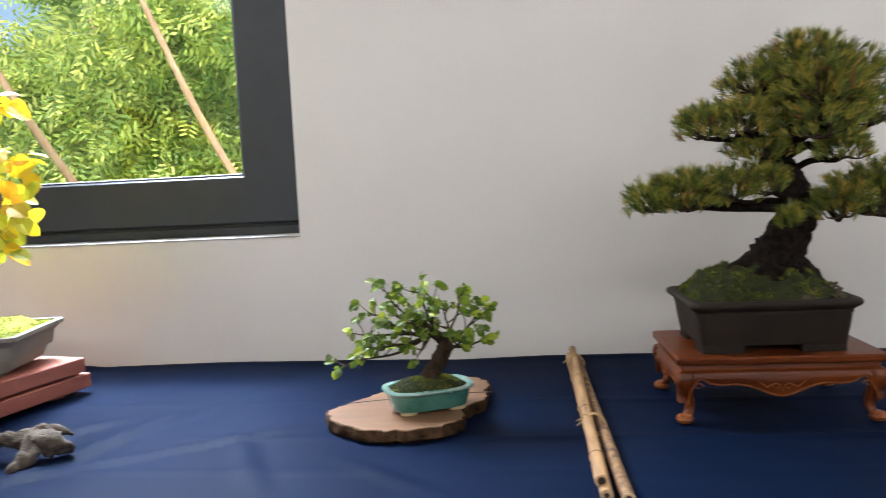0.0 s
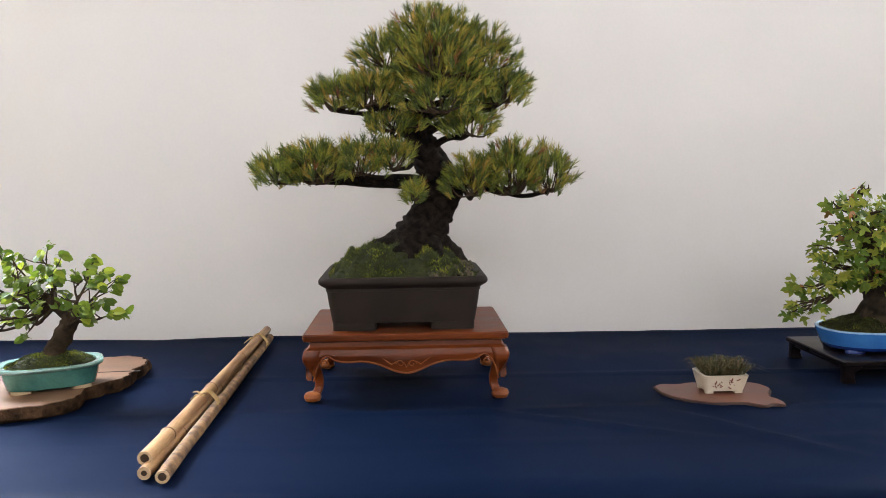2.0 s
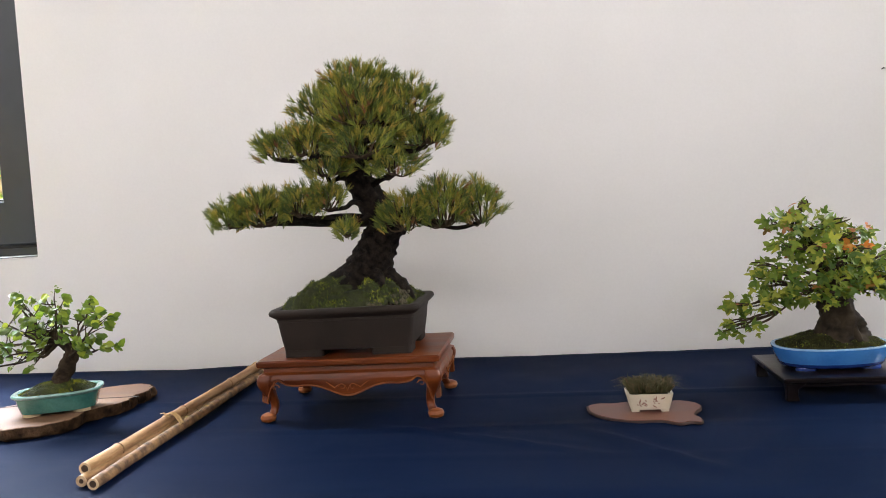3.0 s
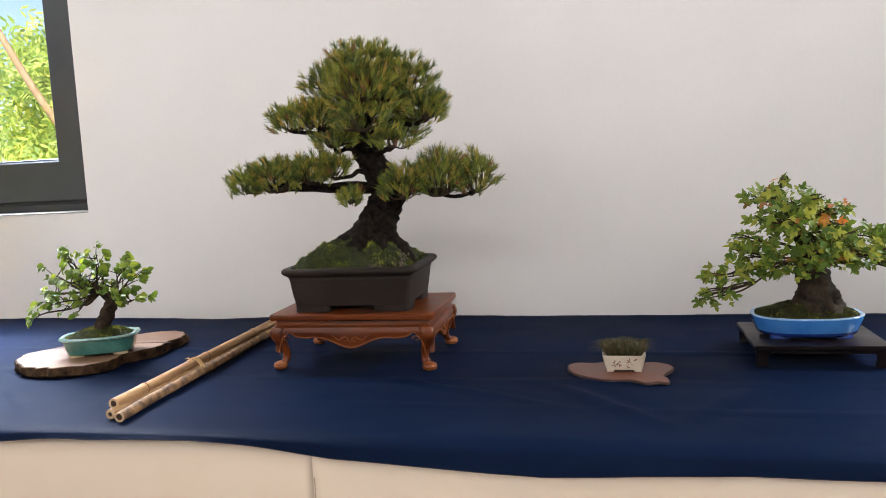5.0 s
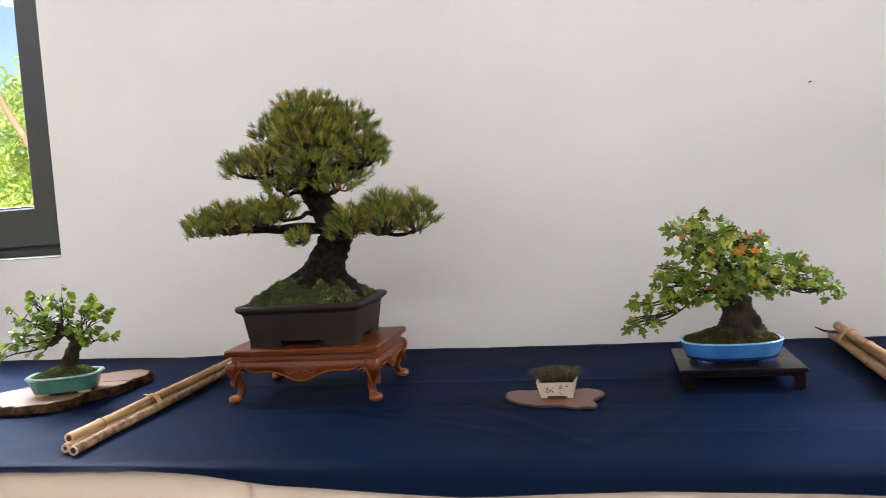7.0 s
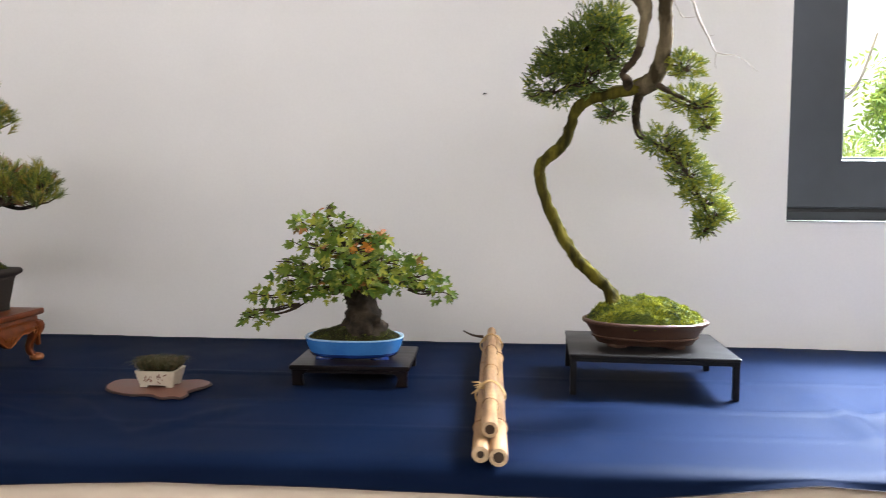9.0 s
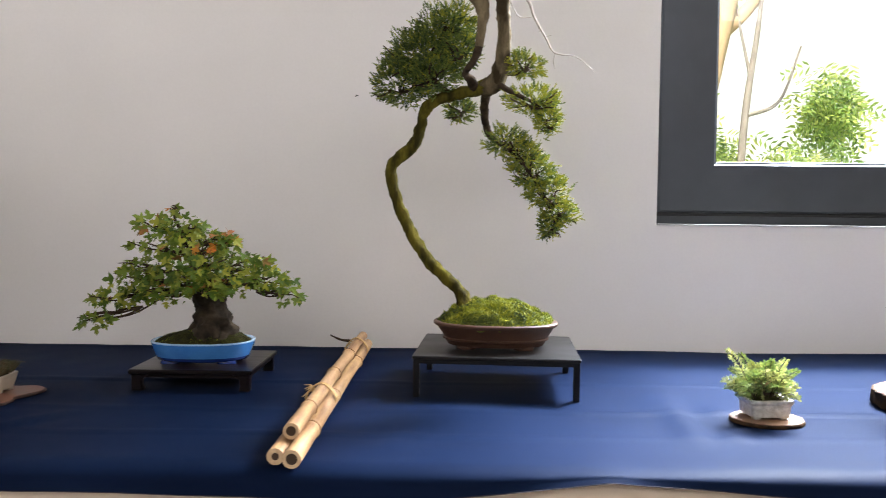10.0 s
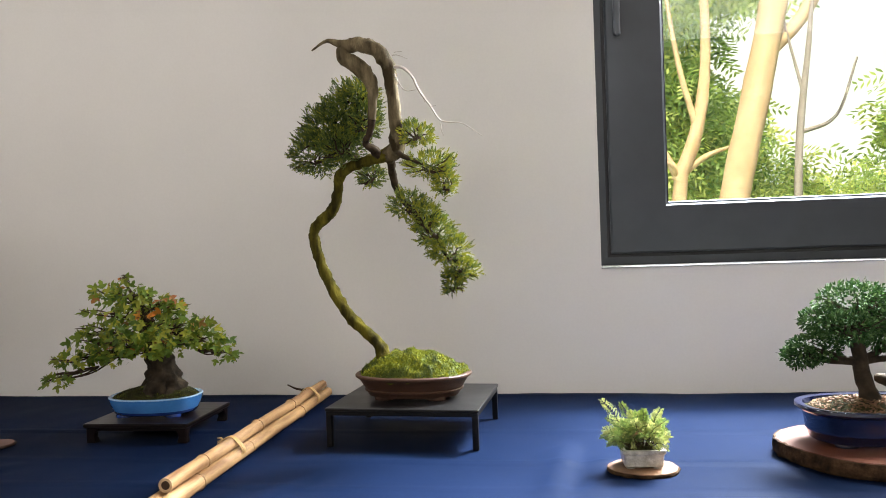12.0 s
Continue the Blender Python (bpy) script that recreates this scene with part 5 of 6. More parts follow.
def juniper():
    random.seed(51)
    ob = thing("juniper_bonsai", (1.757, 1.345, TOP + 0.0692), "tall leaning juniper bonsai with deadwood top in an oval brown pot", "bonsai", scale=0.945)
    bx, by, bz = 1.765, 1.352, TOP + 0.0737
    w, d, turn = 0.232, 0.168, -4

    def ring(o, z):
        return oval(w - 0.030 + 2 * o, d - 0.030 + 2 * o, z, 56, 2.2)
    pot = part("pot", pot_body(ring, [(-0.016, 0.0045), (-0.012, 0.0055), (-0.006, 0.0145), (-0.0025, 0.016), (-0.002, 0.0185), (-0.004, 0.020), (0.003, 0.031), (0.008, 0.0385), (0.0135, 0.0420), (0.015, 0.0435), (0.0152, 0.0465), (0.014, 0.0480)], turn=turn, inner=0.010), CLAYRED, ob)
    for sx in (-1, 1):
        for sy in (-1, 1):
            part("foot", turned(Geo().loft([oval(a, a * 0.7, z, 14, cx=sx * 0.052, cy=sy * 0.034) for a, z in ((0.036, 0.0), (0.038, 0.003), (0.034, 0.0085))]), turn), CLAYRED, pot)
    mo = mound(lambda k: oval((w - 0.010) * k, (d - 0.010) * k, 0, 84, 2.1), 0.0460, 0.042, (-0.012, 0.0), 0.34, 20, turn, 2.2)
    part("moss_bed", mo, MOSS[1], ob, "bright yellow green moss")
    part("moss", tufts_on(mo, 15000, 0.0046, 0.0009, (0.35, 0.8, 2.4, 0.02), seed=6), MOSS, ob)["kind"] = "stuff"

    def L(x, z, dy=0.0):
        """The trunk leans back as it rises, then swings forward into the dead top and the hanging side."""
        if x > 1.75:
            fwd, over = np.interp(z, (1.05, 1.28, 1.34, 1.45), (-0.045, -0.060, -0.095, -0.125)), np.interp(z, (1.05, 1.25, 1.34), (0.012, 0.003, 0.024))
        else:
            fwd = np.interp(z, (0.88, 1.0, 1.14, 1.24, 1.30, 1.36, 1.55), (0.0, 0.010, 0.022, 0.010, -0.025, -0.100, -0.130))
            over = np.interp(z, (0.95, 1.12, 1.20, 1.34), (0.0, -0.006, 0.002, 0.026))
        return Vector((x - bx + over, dy + fwd, z - bz - np.interp(z, (1.28, 1.33, 1.53), (0.0, 0.016, 0.026))))
    rows = ((1.722, 0.872, 0.024), (1.712, 0.892, 0.017), (1.696, 0.926, 0.0125), (1.666, 0.956, 0.0115), (1.630, 0.994, 0.0115), (1.603, 1.044, 0.0112), (1.583, 1.092, 0.0105), (1.570, 1.136, 0.0105), (1.569, 1.160, 0.0108), (1.585, 1.180, 0.0115),
            (1.606, 1.200, 0.0108), (1.613, 1.230, 0.0100), (1.617, 1.262, 0.0105), (1.640, 1.282, 0.0110), (1.686, 1.300, 0.0115), (1.722, 1.312, 0.0125))
    trunk = part("trunk", limb([(*L(x, z), r) for x, z, r in rows], 26, 10, 0.32, 70), MOSSBARK, ob, sharp=80)
    up = ((1.716, 1.304, 0.0150), (1.737, 1.328, 0.0155), (1.741, 1.385, 0.0122), (1.738, 1.440, 0.0118), (1.733, 1.476, 0.0130), (1.716, 1.503, 0.0140), (1.688, 1.516, 0.0140), (1.660, 1.516, 0.0120), (1.643, 1.522, 0.0065), (1.622, 1.527, 0.0034), (1.594, 1.512, 0.0012))
    part("deadwood_top", limb([(*L(x, z), r) for x, z, r in up], 24, 10, 0.26, 75), DEADWOOD, ob, "curled silvery deadwood top", sharp=80)
    loop = ((1.650, 1.512, 0.009), (1.656, 1.492, 0.0125), (1.676, 1.478, 0.0150), (1.696, 1.458, 0.0135), (1.704, 1.434, 0.0105), (1.702, 1.405, 0.0080), (1.699, 1.375, 0.0075))
    part("deadwood_loop", limb([(*L(x, z, -0.006), r) for x, z, r in loop], 14, 7, 0.25, 70), DEADWOOD, ob, "hollow loop of dead wood", sharp=80)
    lower = ((1.700, 1.303, 0.009), (1.690, 1.322, 0.0085), (1.677, 1.334, 0.0060), (1.690, 1.352, 0.0065), (1.698, 1.374, 0.0075), (1.700, 1.392, 0.0070))
    part("stub", limb([(*L(x, z, -0.002), r) for x, z, r in lower], 10, 6, 0.3, 90), DARKBARK, ob, "dark jagged stub", sharp=80)
    g = Geo()
    limb([(*L(x, z, -0.004), r * 0.72) for x, z, r in ((1.744, 1.470, 0.0042), (1.765, 1.466, 0.0038), (1.783, 1.447, 0.0034), (1.792, 1.424, 0.0030), (1.812, 1.392, 0.0024), (1.826, 1.368, 0.0020), (1.842, 1.362, 0.0016), (1.868, 1.358, 0.0013), (1.904, 1.333, 0.0006))], 8, 5, 0.2, 100, g)
    for rows2 in (((1.744, 1.466, 0.0018), (1.756, 1.440, 0.0013), (1.768, 1.424, 0.0011), (1.788, 1.424, 0.0008)), ((1.744, 1.492, 0.0012), (1.758, 1.490, 0.0009), (1.775, 1.482, 0.0006)), ((1.748, 1.497, 0.0009), (1.766, 1.497, 0.0005)), ((1.830, 1.366, 0.0010), (1.828, 1.350, 0.0008), (1.832, 1.338, 0.0004)), ((1.798, 1.414, 0.0008), (1.802, 1.400, 0.0004)), ((1.812, 1.392, 0.0008), (1.822, 1.394, 0.0004))):
        limb([(*L(x, z, -0.004), r * 0.8) for x, z, r in rows2], 6, 4, 0.1, 100, g)
    part("dead_branch", g, WHITEWOOD, ob, "bleached bare branch")
    drop = limb([(*L(x, z, -0.004), r) for x, z, r in ((1.724, 1.306, 0.0085), (1.724, 1.276, 0.0080), (1.731, 1.245, 0.0075), (1.748, 1.215, 0.0062), (1.785, 1.180, 0.005), (1.822, 1.130, 0.004), (1.850, 1.075, 0.002))], 10, 7, 0.25, 90)
    hang = part("hanging_branch", drop, DARKBARK, ob, sharp=80)
    right = part("branch", limb([(*L(x, z, -0.004), r) for x, z, r in ((1.738, 1.318, 0.006), (1.757, 1.298, 0.005), (1.79, 1.28, 0.004), (1.83, 1.262, 0.002))], 9, 6, 0.25, 90), DARKBARK, ob, sharp=80)
    left = part("branch", limb([(x - bx + 0.006, y, z - bz, r) for x, y, z, r in ((1.664, -0.012, 1.292, 0.007), (1.63, 0.0, 1.33, 0.006), (1.64, 0.0, 1.37, 0.005), (1.66, -0.01, 1.41, 0.003))], 9, 6, 0.25, 90), DARKBARK, ob, sharp=80)
    # side light painted by pad: left ones darker, right and hanging ones golder
    D, M_, Y = (1, 0.8, 0.10), (0.6, 1, 0.45), (0.3, 0.8, 1.1)
    pads = ((left, 1.651, 0.00, 1.402, 0.056, 0.050, D), (left, 1.612, 0.00, 1.368, 0.060, 0.046, D), (left, 1.577, 0.00, 1.322, 0.050, 0.040, D), (left, 1.675, -0.02, 1.430, 0.034, 0.030, M_), (left, 1.640, -0.02, 1.330, 0.050, 0.030, D), (left, 1.685, -0.03, 1.375, 0.030, 0.035, D),
            (right, 1.682, 0.0, 1.262, 0.028, 0.022, D), (right, 1.780, 0.0, 1.344, 0.034, 0.022, Y), (right, 1.812, 0.0, 1.274, 0.050, 0.024, Y), (right, 1.846, 0.0, 1.240, 0.022, 0.028, Y),
            (hang, 1.772, 0.0, 1.200, 0.040, 0.026, M_), (hang, 1.802, 0.0, 1.178, 0.034, 0.026, Y), (hang, 1.818, 0.0, 1.150, 0.040, 0.032, M_), (hang, 1.846, 0.0, 1.112, 0.040, 0.030, Y), (hang, 1.862, 0.0, 1.075, 0.032, 0.026, Y), (hang, 1.846, 0.0, 1.050, 0.020, 0.024, M_))
    for br, cx, dy, cz, rx, rz, mix in pads:
        ry = max(0.75 * rx, 0.028)
        c = L(cx, cz, dy)
        if br is left:
            c = Vector((cx - bx + 0.007, dy - 0.012, cz - bz - 0.010))
            rx, rz = rx * 1.12, rz * 1.10
        g, tw = Geo(), Geo()
        sprays(g, c, (rx, ry, rz), int(60 + 290000 * rx * rz), 0.0054, mix)
        twigs(tw, c - Vector((0, 0, rz * 0.5)), [c + Vector((rnd(-1, 1) * rx, rnd(-1, 1) * ry, rnd(-0.9, 0.9) * rz)) for _ in range(10)], 0.0022, 0.0007, 0.006, 4)
        part("foliage", g, JUNIPER, br, smooth=False)["kind"] = "stuff"
        part("fine_branching", tw, TWIG, br)["kind"] = "stuff"


juniper()

# ---- small feathery plant on a round slice ----
slice_board("round_wood_slice", (2.148, 1.122), [(0.054 * math.cos(t), 0.045 * math.sin(t)) for t in np.linspace(0, 2 * math.pi, 11)[:-1]], 0.0065, SLABTOP, BARKEDGE, "small round wood slice under the white pot", 0.0015)


def fern():
    random.seed(61)
    ob = thing("feathery_accent", (2.147, 1.129, TOP + 0.0067), "feathery green accent plant in a white crackle glazed pot", "accent plant", scale=0.95)

    def ring(o, z):
        return rounded(0.060 + 2 * o, 0.050 + 2 * o, z, 0.005)
    pot = part("pot", pot_body(ring, [(-0.002, 0.0025), (0.0, 0.004), (0.0015, 0.022), (0.0030, 0.0235), (0.0042, 0.0255), (0.0040, 0.0300)], inner=0.006, turn=4), CRACKLE, ob)
    for sx in (-1, 1):
        for sy in (-1, 1):
            part("foot", turned(Geo().loft([rounded(0.012, 0.010, z, 0.002, cx=sx * 0.021, cy=sy * 0.016) for z in (0, 0.003)]), 4), CRACKLE, pot)
    part("soil", mound(lambda k: rounded(0.054 * k, 0.044 * k, 0, 0.005 * k), 0.026, 0.008, turn=4), SOIL, ob)
    stems = Geo()
    ends = [(-0.060, 0.002, 0.103)] + [(rnd(-0.062, 0.045), rnd(-0.045, 0.04), rnd(0.035, 0.092)) for _ in range(64)]
    for i, e in enumerate(ends):
        e = Vector(e)
        if i and (e.x / 0.06) ** 2 + ((e.z - 0.03) / 0.065) ** 2 > 1.15:
            e.z = 0.05
        s = Vector((e.x * 0.25, e.y * 0.25, 0.026))
        m = s.lerp(e, 0.55) + Vector((0, 0, 0.010))
        line = [Vector(q) for q in smooth_line([s, m, e], 7)]
        stems.tube(line, np.linspace(0.0008, 0.0003, len(line)), 4)
        g = Geo()
        slot = 1 if i == 0 else random.choices((0, 1, 2), (1, 0.75, 0.16))[0]
        for k, p in enumerate(line[4:]):
            t = k / (len(line) - 5)
            dirn = (line[-1] - line[0]).normalized()
            side = dirn.cross(Vector((rnd(-0.3, 0.3), -1, 0.4))).normalized()
            ln = 0.014 * (1 - 0.65 * t)
            for q in (-1, 1):
                a = p + (side * q + dirn * 0.7 + unit() * 0.25).normalized() * ln
                mid = p.lerp(a, 0.5)
                wv = dirn * 0.0022
                g.add([p, mid - wv + unit() * 0.0008, a, mid + wv], [(0, 1, 2, 3)], slot)
                for w in (0.45, 0.8):
                    b = p.lerp(a, w)
                    for z in (-1, 1):
                        c = b + (dirn * z * 0.8 + side * q * 0.6 + unit() * 0.3).normalized() * ln * 0.42
                        g.add([b, b.lerp(c, 0.5) + unit() * 0.0012, c, b.lerp(c, 0.5) - unit() * 0.0012], [(0, 1, 2, 3)], slot)
        part("frond", g, FERN, ob, smooth=False)
    part("stem", stems, TWIG, ob)["kind"] = "stuff"


fern()

# ---- small leaved tree in a dark blue pot ----
slice_board("thick_wood_slice", (2.504, 1.200), [(0.141 * math.cos(t) * (1 + 0.05 * math.sin(3 * t)), 0.129 * math.sin(t)) for t in np.linspace(0, 2 * math.pi, 17)[:-1]], 0.025, SLABRED, BARKEDGE, "thick reddish wood slice with rough bark rim", 0.003)


def box_tree():
    random.seed(71)
    ob = thing("small_leaved_bonsai", (2.505, 1.203, TOP + 0.0253), "dense small-leaved evergreen bonsai in a dark blue glazed pot", "bonsai", scale=0.95)
    bx, by, bz = 2.538, 1.195, TOP + 0.0253
    w, d, turn = 0.236, 0.172, 3

    def ring(o, z):
        return oval(w - 0.030 + 2 * o, d - 0.030 + 2 * o, z, 56, 2.4)
    pot = part("pot", pot_body(ring, [(-0.010, 0.006), (-0.006, 0.007), (-0.002, 0.020), (0.0, 0.0215), (0.000, 0.0235), (0.001, 0.036), (0.004, 0.050), (0.0130, 0.0545), (0.0150, 0.0570), (0.0145, 0.0615)], turn=turn, inner=0.012), DEEPBLUE, ob)
    for sx in (-1, 1):
        for sy in (-1, 1):
            part("foot", turned(Geo().loft([oval(a, a * 0.7, z, 14, cx=sx * 0.056, cy=sy * 0.036) for a, z in ((0.036, 0.0), (0.038, 0.003), (0.034, 0.0085))]), turn), DEEPBLUE, pot)
    part("soil", mound(lambda k: oval((w - 0.026) * k, (d - 0.026) * k, 0, 40, 2.3), 0.053, 0.013, rough=0.3, turn=turn), SOIL, ob)
    chips = Geo()
    for _ in range(900):
        a, r = rnd(0, 6.283), math.sqrt(random.random())
        p = Vector((math.cos(a) * r * 0.098, math.sin(a) * r * 0.066, 0.056 + 0.013 * (1 - r * r) + rnd(0, 0.003)))
        s, q = rnd(0.003, 0.007), rnd(0.0012, 0.0022)
        m = pose(*p, rnd(-35, 35), rnd(-35, 35), rnd(0, 180))
        k = Geo().loft([rounded(s, q * 1.6, -q / 3, 0.0004, 1), rounded(s, q * 1.6, q / 3, 0.0004, 1)]).moved(m)
        chips.add(k.v, k.f)
    part("bark_mulch", chips, BARKCHIP, ob, "brown bark chip mulch", smooth=False)["kind"] = "stuff"

    def L(x, z, dy=0.0):
        return Vector((x - bx, dy, z - bz))
    part("trunk", limb([(*L(2.536, 0.832), 0.025), (*L(2.532, 0.850), 0.0155), (*L(2.524, 0.880), 0.0125), (*L(2.520, 0.908), 0.0115), (*L(2.517, 0.928), 0.0105), (*L(2.510, 0.950), 0.009), (*L(2.500, 0.985), 0.006)], 20, 8, 0.24, 60), GREYBARK, ob, sharp=80)
    part("deadwood_stub", limb([(*L(2.560, 0.868, 0.05), 0.005), (*L(2.566, 0.868, 0.048), 0.009), (*L(2.580, 0.864, 0.045), 0.010), (*L(2.596, 0.856, 0.04), 0.009), (*L(2.61, 0.842, 0.03), 0.008)], 12, 6, 0.25, 60), GREYBARK, ob, "grey brown cut stub", sharp=80)
    pads = ((2.515, 0.00, 1.000, 0.062, 0.038), (2.468, 0.01, 0.972, 0.036, 0.026), (2.450, 0.0, 0.928, 0.044, 0.024), (2.428, 0.0, 0.914, 0.028, 0.018), (2.490, -0.03, 0.966, 0.050, 0.028), (2.560, 0.0, 0.985, 0.045, 0.035), (2.582, 0.0, 0.940, 0.050, 0.030), (2.62, 0.0, 0.925, 0.04, 0.025), (2.545, 0.03, 0.96, 0.06, 0.035))
    for cx, dy, cz, rx, rz in pads:
        c = L(cx, cz, dy)
        s = L(2.517, min(max(cz - 0.035, 0.905), 0.955))
        g = Geo()
        limb([(*s, 0.0075), (*(s.lerp(c, 0.5) + Vector((0, 0, -0.004)) + unit() * 0.005), 0.005), (*c, 0.0025)], 8, 6, 0.25, 90, g)
        br = part("branch", g, GREYBARK, ob)
        tw = Geo()
        twigs(tw, s.lerp(c, 0.7), [c + Vector((rnd(-1, 1) * rx, rnd(-1, 1) * rx * 0.7, rnd(-0.5, 0.8) * rz)) for _ in range(9)], 0.002, 0.0006, 0.006, 4)
        part("fine_branching", tw, GREYBARK, br)["kind"] = "stuff"
        lf = Geo()
        ry = max(rx * 0.8, 0.03)
        for _ in range(int(260 + 430000 * rx * rz)):
            dd = unit()
            k = rnd(0.45, 1.0) ** 0.6
            p = c + Vector((dd.x * rx * k, dd.y * ry * k, dd.z * rz * k)) + unit() * 0.003
            ax = (dd + unit() * 0.9).normalized()
            sd = ax.cross(unit()).normalized()
            ln, wd = rnd(0.006, 0.0095), rnd(0.0018, 0.0027)
            nrm = ax.cross(sd) * 0.0008
            lf.add([p, p + ax * ln * 0.4 + sd * wd + nrm, p + ax * ln, p + ax * ln * 0.4 - sd * wd + nrm, p + ax * ln * 0.5], [(0, 1, 4), (1, 2, 4), (2, 3, 4), (3, 0, 4)], random.choices((0, 1), (1, 0.45))[0])
        part("foliage", lf, BOXLEAF, br, smooth=False)["kind"] = "stuff"


box_tree()

# ---- yellow leaved tree at the far left end ----
st = thing("slatted_stand", (-1.015, 1.350, TOP), "low red-stained wooden stand of stacked boards", "display stand")
for dy, ln in ((-0.088, 0.30), (0.090, 0.30)):
    for z0 in (0.010, 0.044):
        part("board", turned(block(0.012 * (z0 < 0.02), dy, ln, 0.17, z0, z0 + 0.029, 0.003, 0.002), 78), BRICKRED, st)
for dx in (-0.1, 0.1):
    for z0 in (0, 0.0385):
        part("bearer", turned(block(dx, 0, 0.03, 0.30, z0, z0 + 0.0105, 0.002, 0.001), 78), BRICKRED, st)


def yellow_tree():
    random.seed(81)
    ob = thing("yellow_leaved_bonsai", (-1.030, 1.345, TOP + 0.0732), "golden yellow leaved bonsai in a weathered grey pot", "bonsai")
    bx, by, bz = ob.location
    turn = 12

    def ring(o, z):
        return rounded(0.36 + 2 * o, 0.22 + 2 * o, z, 0.012)
    pot = part("pot", pot_body(ring, [(-0.030, 0.008), (-0.026, 0.010), (-0.010, 0.056), (0.0, 0.066), (0.006, 0.070), (0.006, 0.077)], inner=0.012, turn=turn), CLAYGREY, ob)
    for sx in (-1, 1):
        for sy in (-1, 1):
            part("foot", turned(Geo().loft([rounded(0.07, 0.05, z, 0.006, cx=sx * 0.10, cy=sy * 0.05) for z in (0, 0.012)]), turn), CLAYGREY, pot)
    mo = mound(lambda k: rounded(0.345 * k, 0.205 * k, 0, 0.012 * k), 0.071, 0.030, rough=0.3, turn=turn)
    part("moss_bed", mo, MOSS[2], ob, "bright green moss")
    part("moss", tufts_on(mo, 5000, 0.005, 0.001, (0.1, 0.7, 1.3, 0.1), seed=7), MOSS, ob)["kind"] = "stuff"
    part("trunk", limb([(-0.02, 0, 0.075, 0.04), (-0.02, 0, 0.14, 0.03), (0.0, 0, 0.28, 0.024), (-0.03, 0, 0.40, 0.018), (-0.02, 0, 0.55, 0.01), (-0.02, 0, 0.66, 0.004)], 18, 7, 0.25, 40), GREYBARK, ob, sharp=80)
    meshes = [mesh_of("leaf", leaf_geo(ROUND_LEAF, 0.036, 0.2, 0.4), m) for m in LEAFYELLOW]
    pads = ((0.10, -0.01, 0.285, 0.058, 0.06, 0.045, (0.25, 1)), (0.125, 0.0, 0.345, 0.070, 0.06, 0.045, (0.45, 1)), (0.12, 0.0, 0.43, 0.075, 0.06, 0.045, (1, 0.55)), (0.12, 0.0, 0.55, 0.050, 0.05, 0.035, (1, 0.1)), (-0.08, 0, 0.40, 0.09, 0.09, 0.09, (1, 0.7)), (-0.06, 0, 0.56, 0.10, 0.09, 0.07, (1, 0.3)))
    for cx, cy, cz, rx, ry, rz, mix in pads:
        cz -= 0.043
        g = Geo()
        c = Vector((cx, cy, cz))
        twigs(g, (-0.015, 0, cz - 0.03), [c + Vector((rnd(-1, 1) * rx, rnd(-1, 1) * ry, rnd(-0.6, 0.6) * rz)) for _ in range(6)], 0.006, 0.001, 0.012)
        br = part("branch", g, TWIG, ob)
        leaves(br, meshes, [(cx + 0.02, cy, cz, rx, ry, rz, mix)], 0.45, size=(0.7, 1.25))


yellow_tree()

random.seed(91)
dw = Geo()
for rows in (((-0.075, 0.00, 0.030, 0.008), (-0.045, 0.0, 0.033, 0.012), (-0.010, 0.0, 0.030, 0.018), (0.022, 0.0, 0.026, 0.020), (0.045, 0.005, 0.018, 0.012), (0.058, 0.01, 0.010, 0.005)),
             ((0.0, 0.0, 0.028, 0.014), (0.012, -0.025, 0.020, 0.013), (0.010, -0.050, 0.010, 0.009), (0.004, -0.066, 0.006, 0.004)),
             ((-0.02, 0.0, 0.03, 0.012), (0.005, 0.012, 0.040, 0.010), (0.035, 0.018, 0.040, 0.007), (0.052, 0.02, 0.032, 0.004)),
             ((-0.05, 0, 0.030, 0.009), (-0.075, -0.014, 0.016, 0.008), (-0.10, -0.02, 0.006, 0.004))):
    limb(rows, 14, 8, 0.5, 75, dw)
ob = tagged(new("driftwood", mesh_of("driftwood", dw, DRIFT, True, 80)), "gnarled grey driftwood piece lying on the cloth", "driftwood")
ob.location = (-0.672, 1.085, TOP - 0.001)


# ---- the garden outside ----
tagged(structure("ground", Geo().add([(-400, 1.95, -0.25), (400, 1.95, -0.25), (400, 700, -0.25), (-400, 700, -0.25)], [(0, 1, 2, 3)]), LAWN, "green lawn outside the windows"))


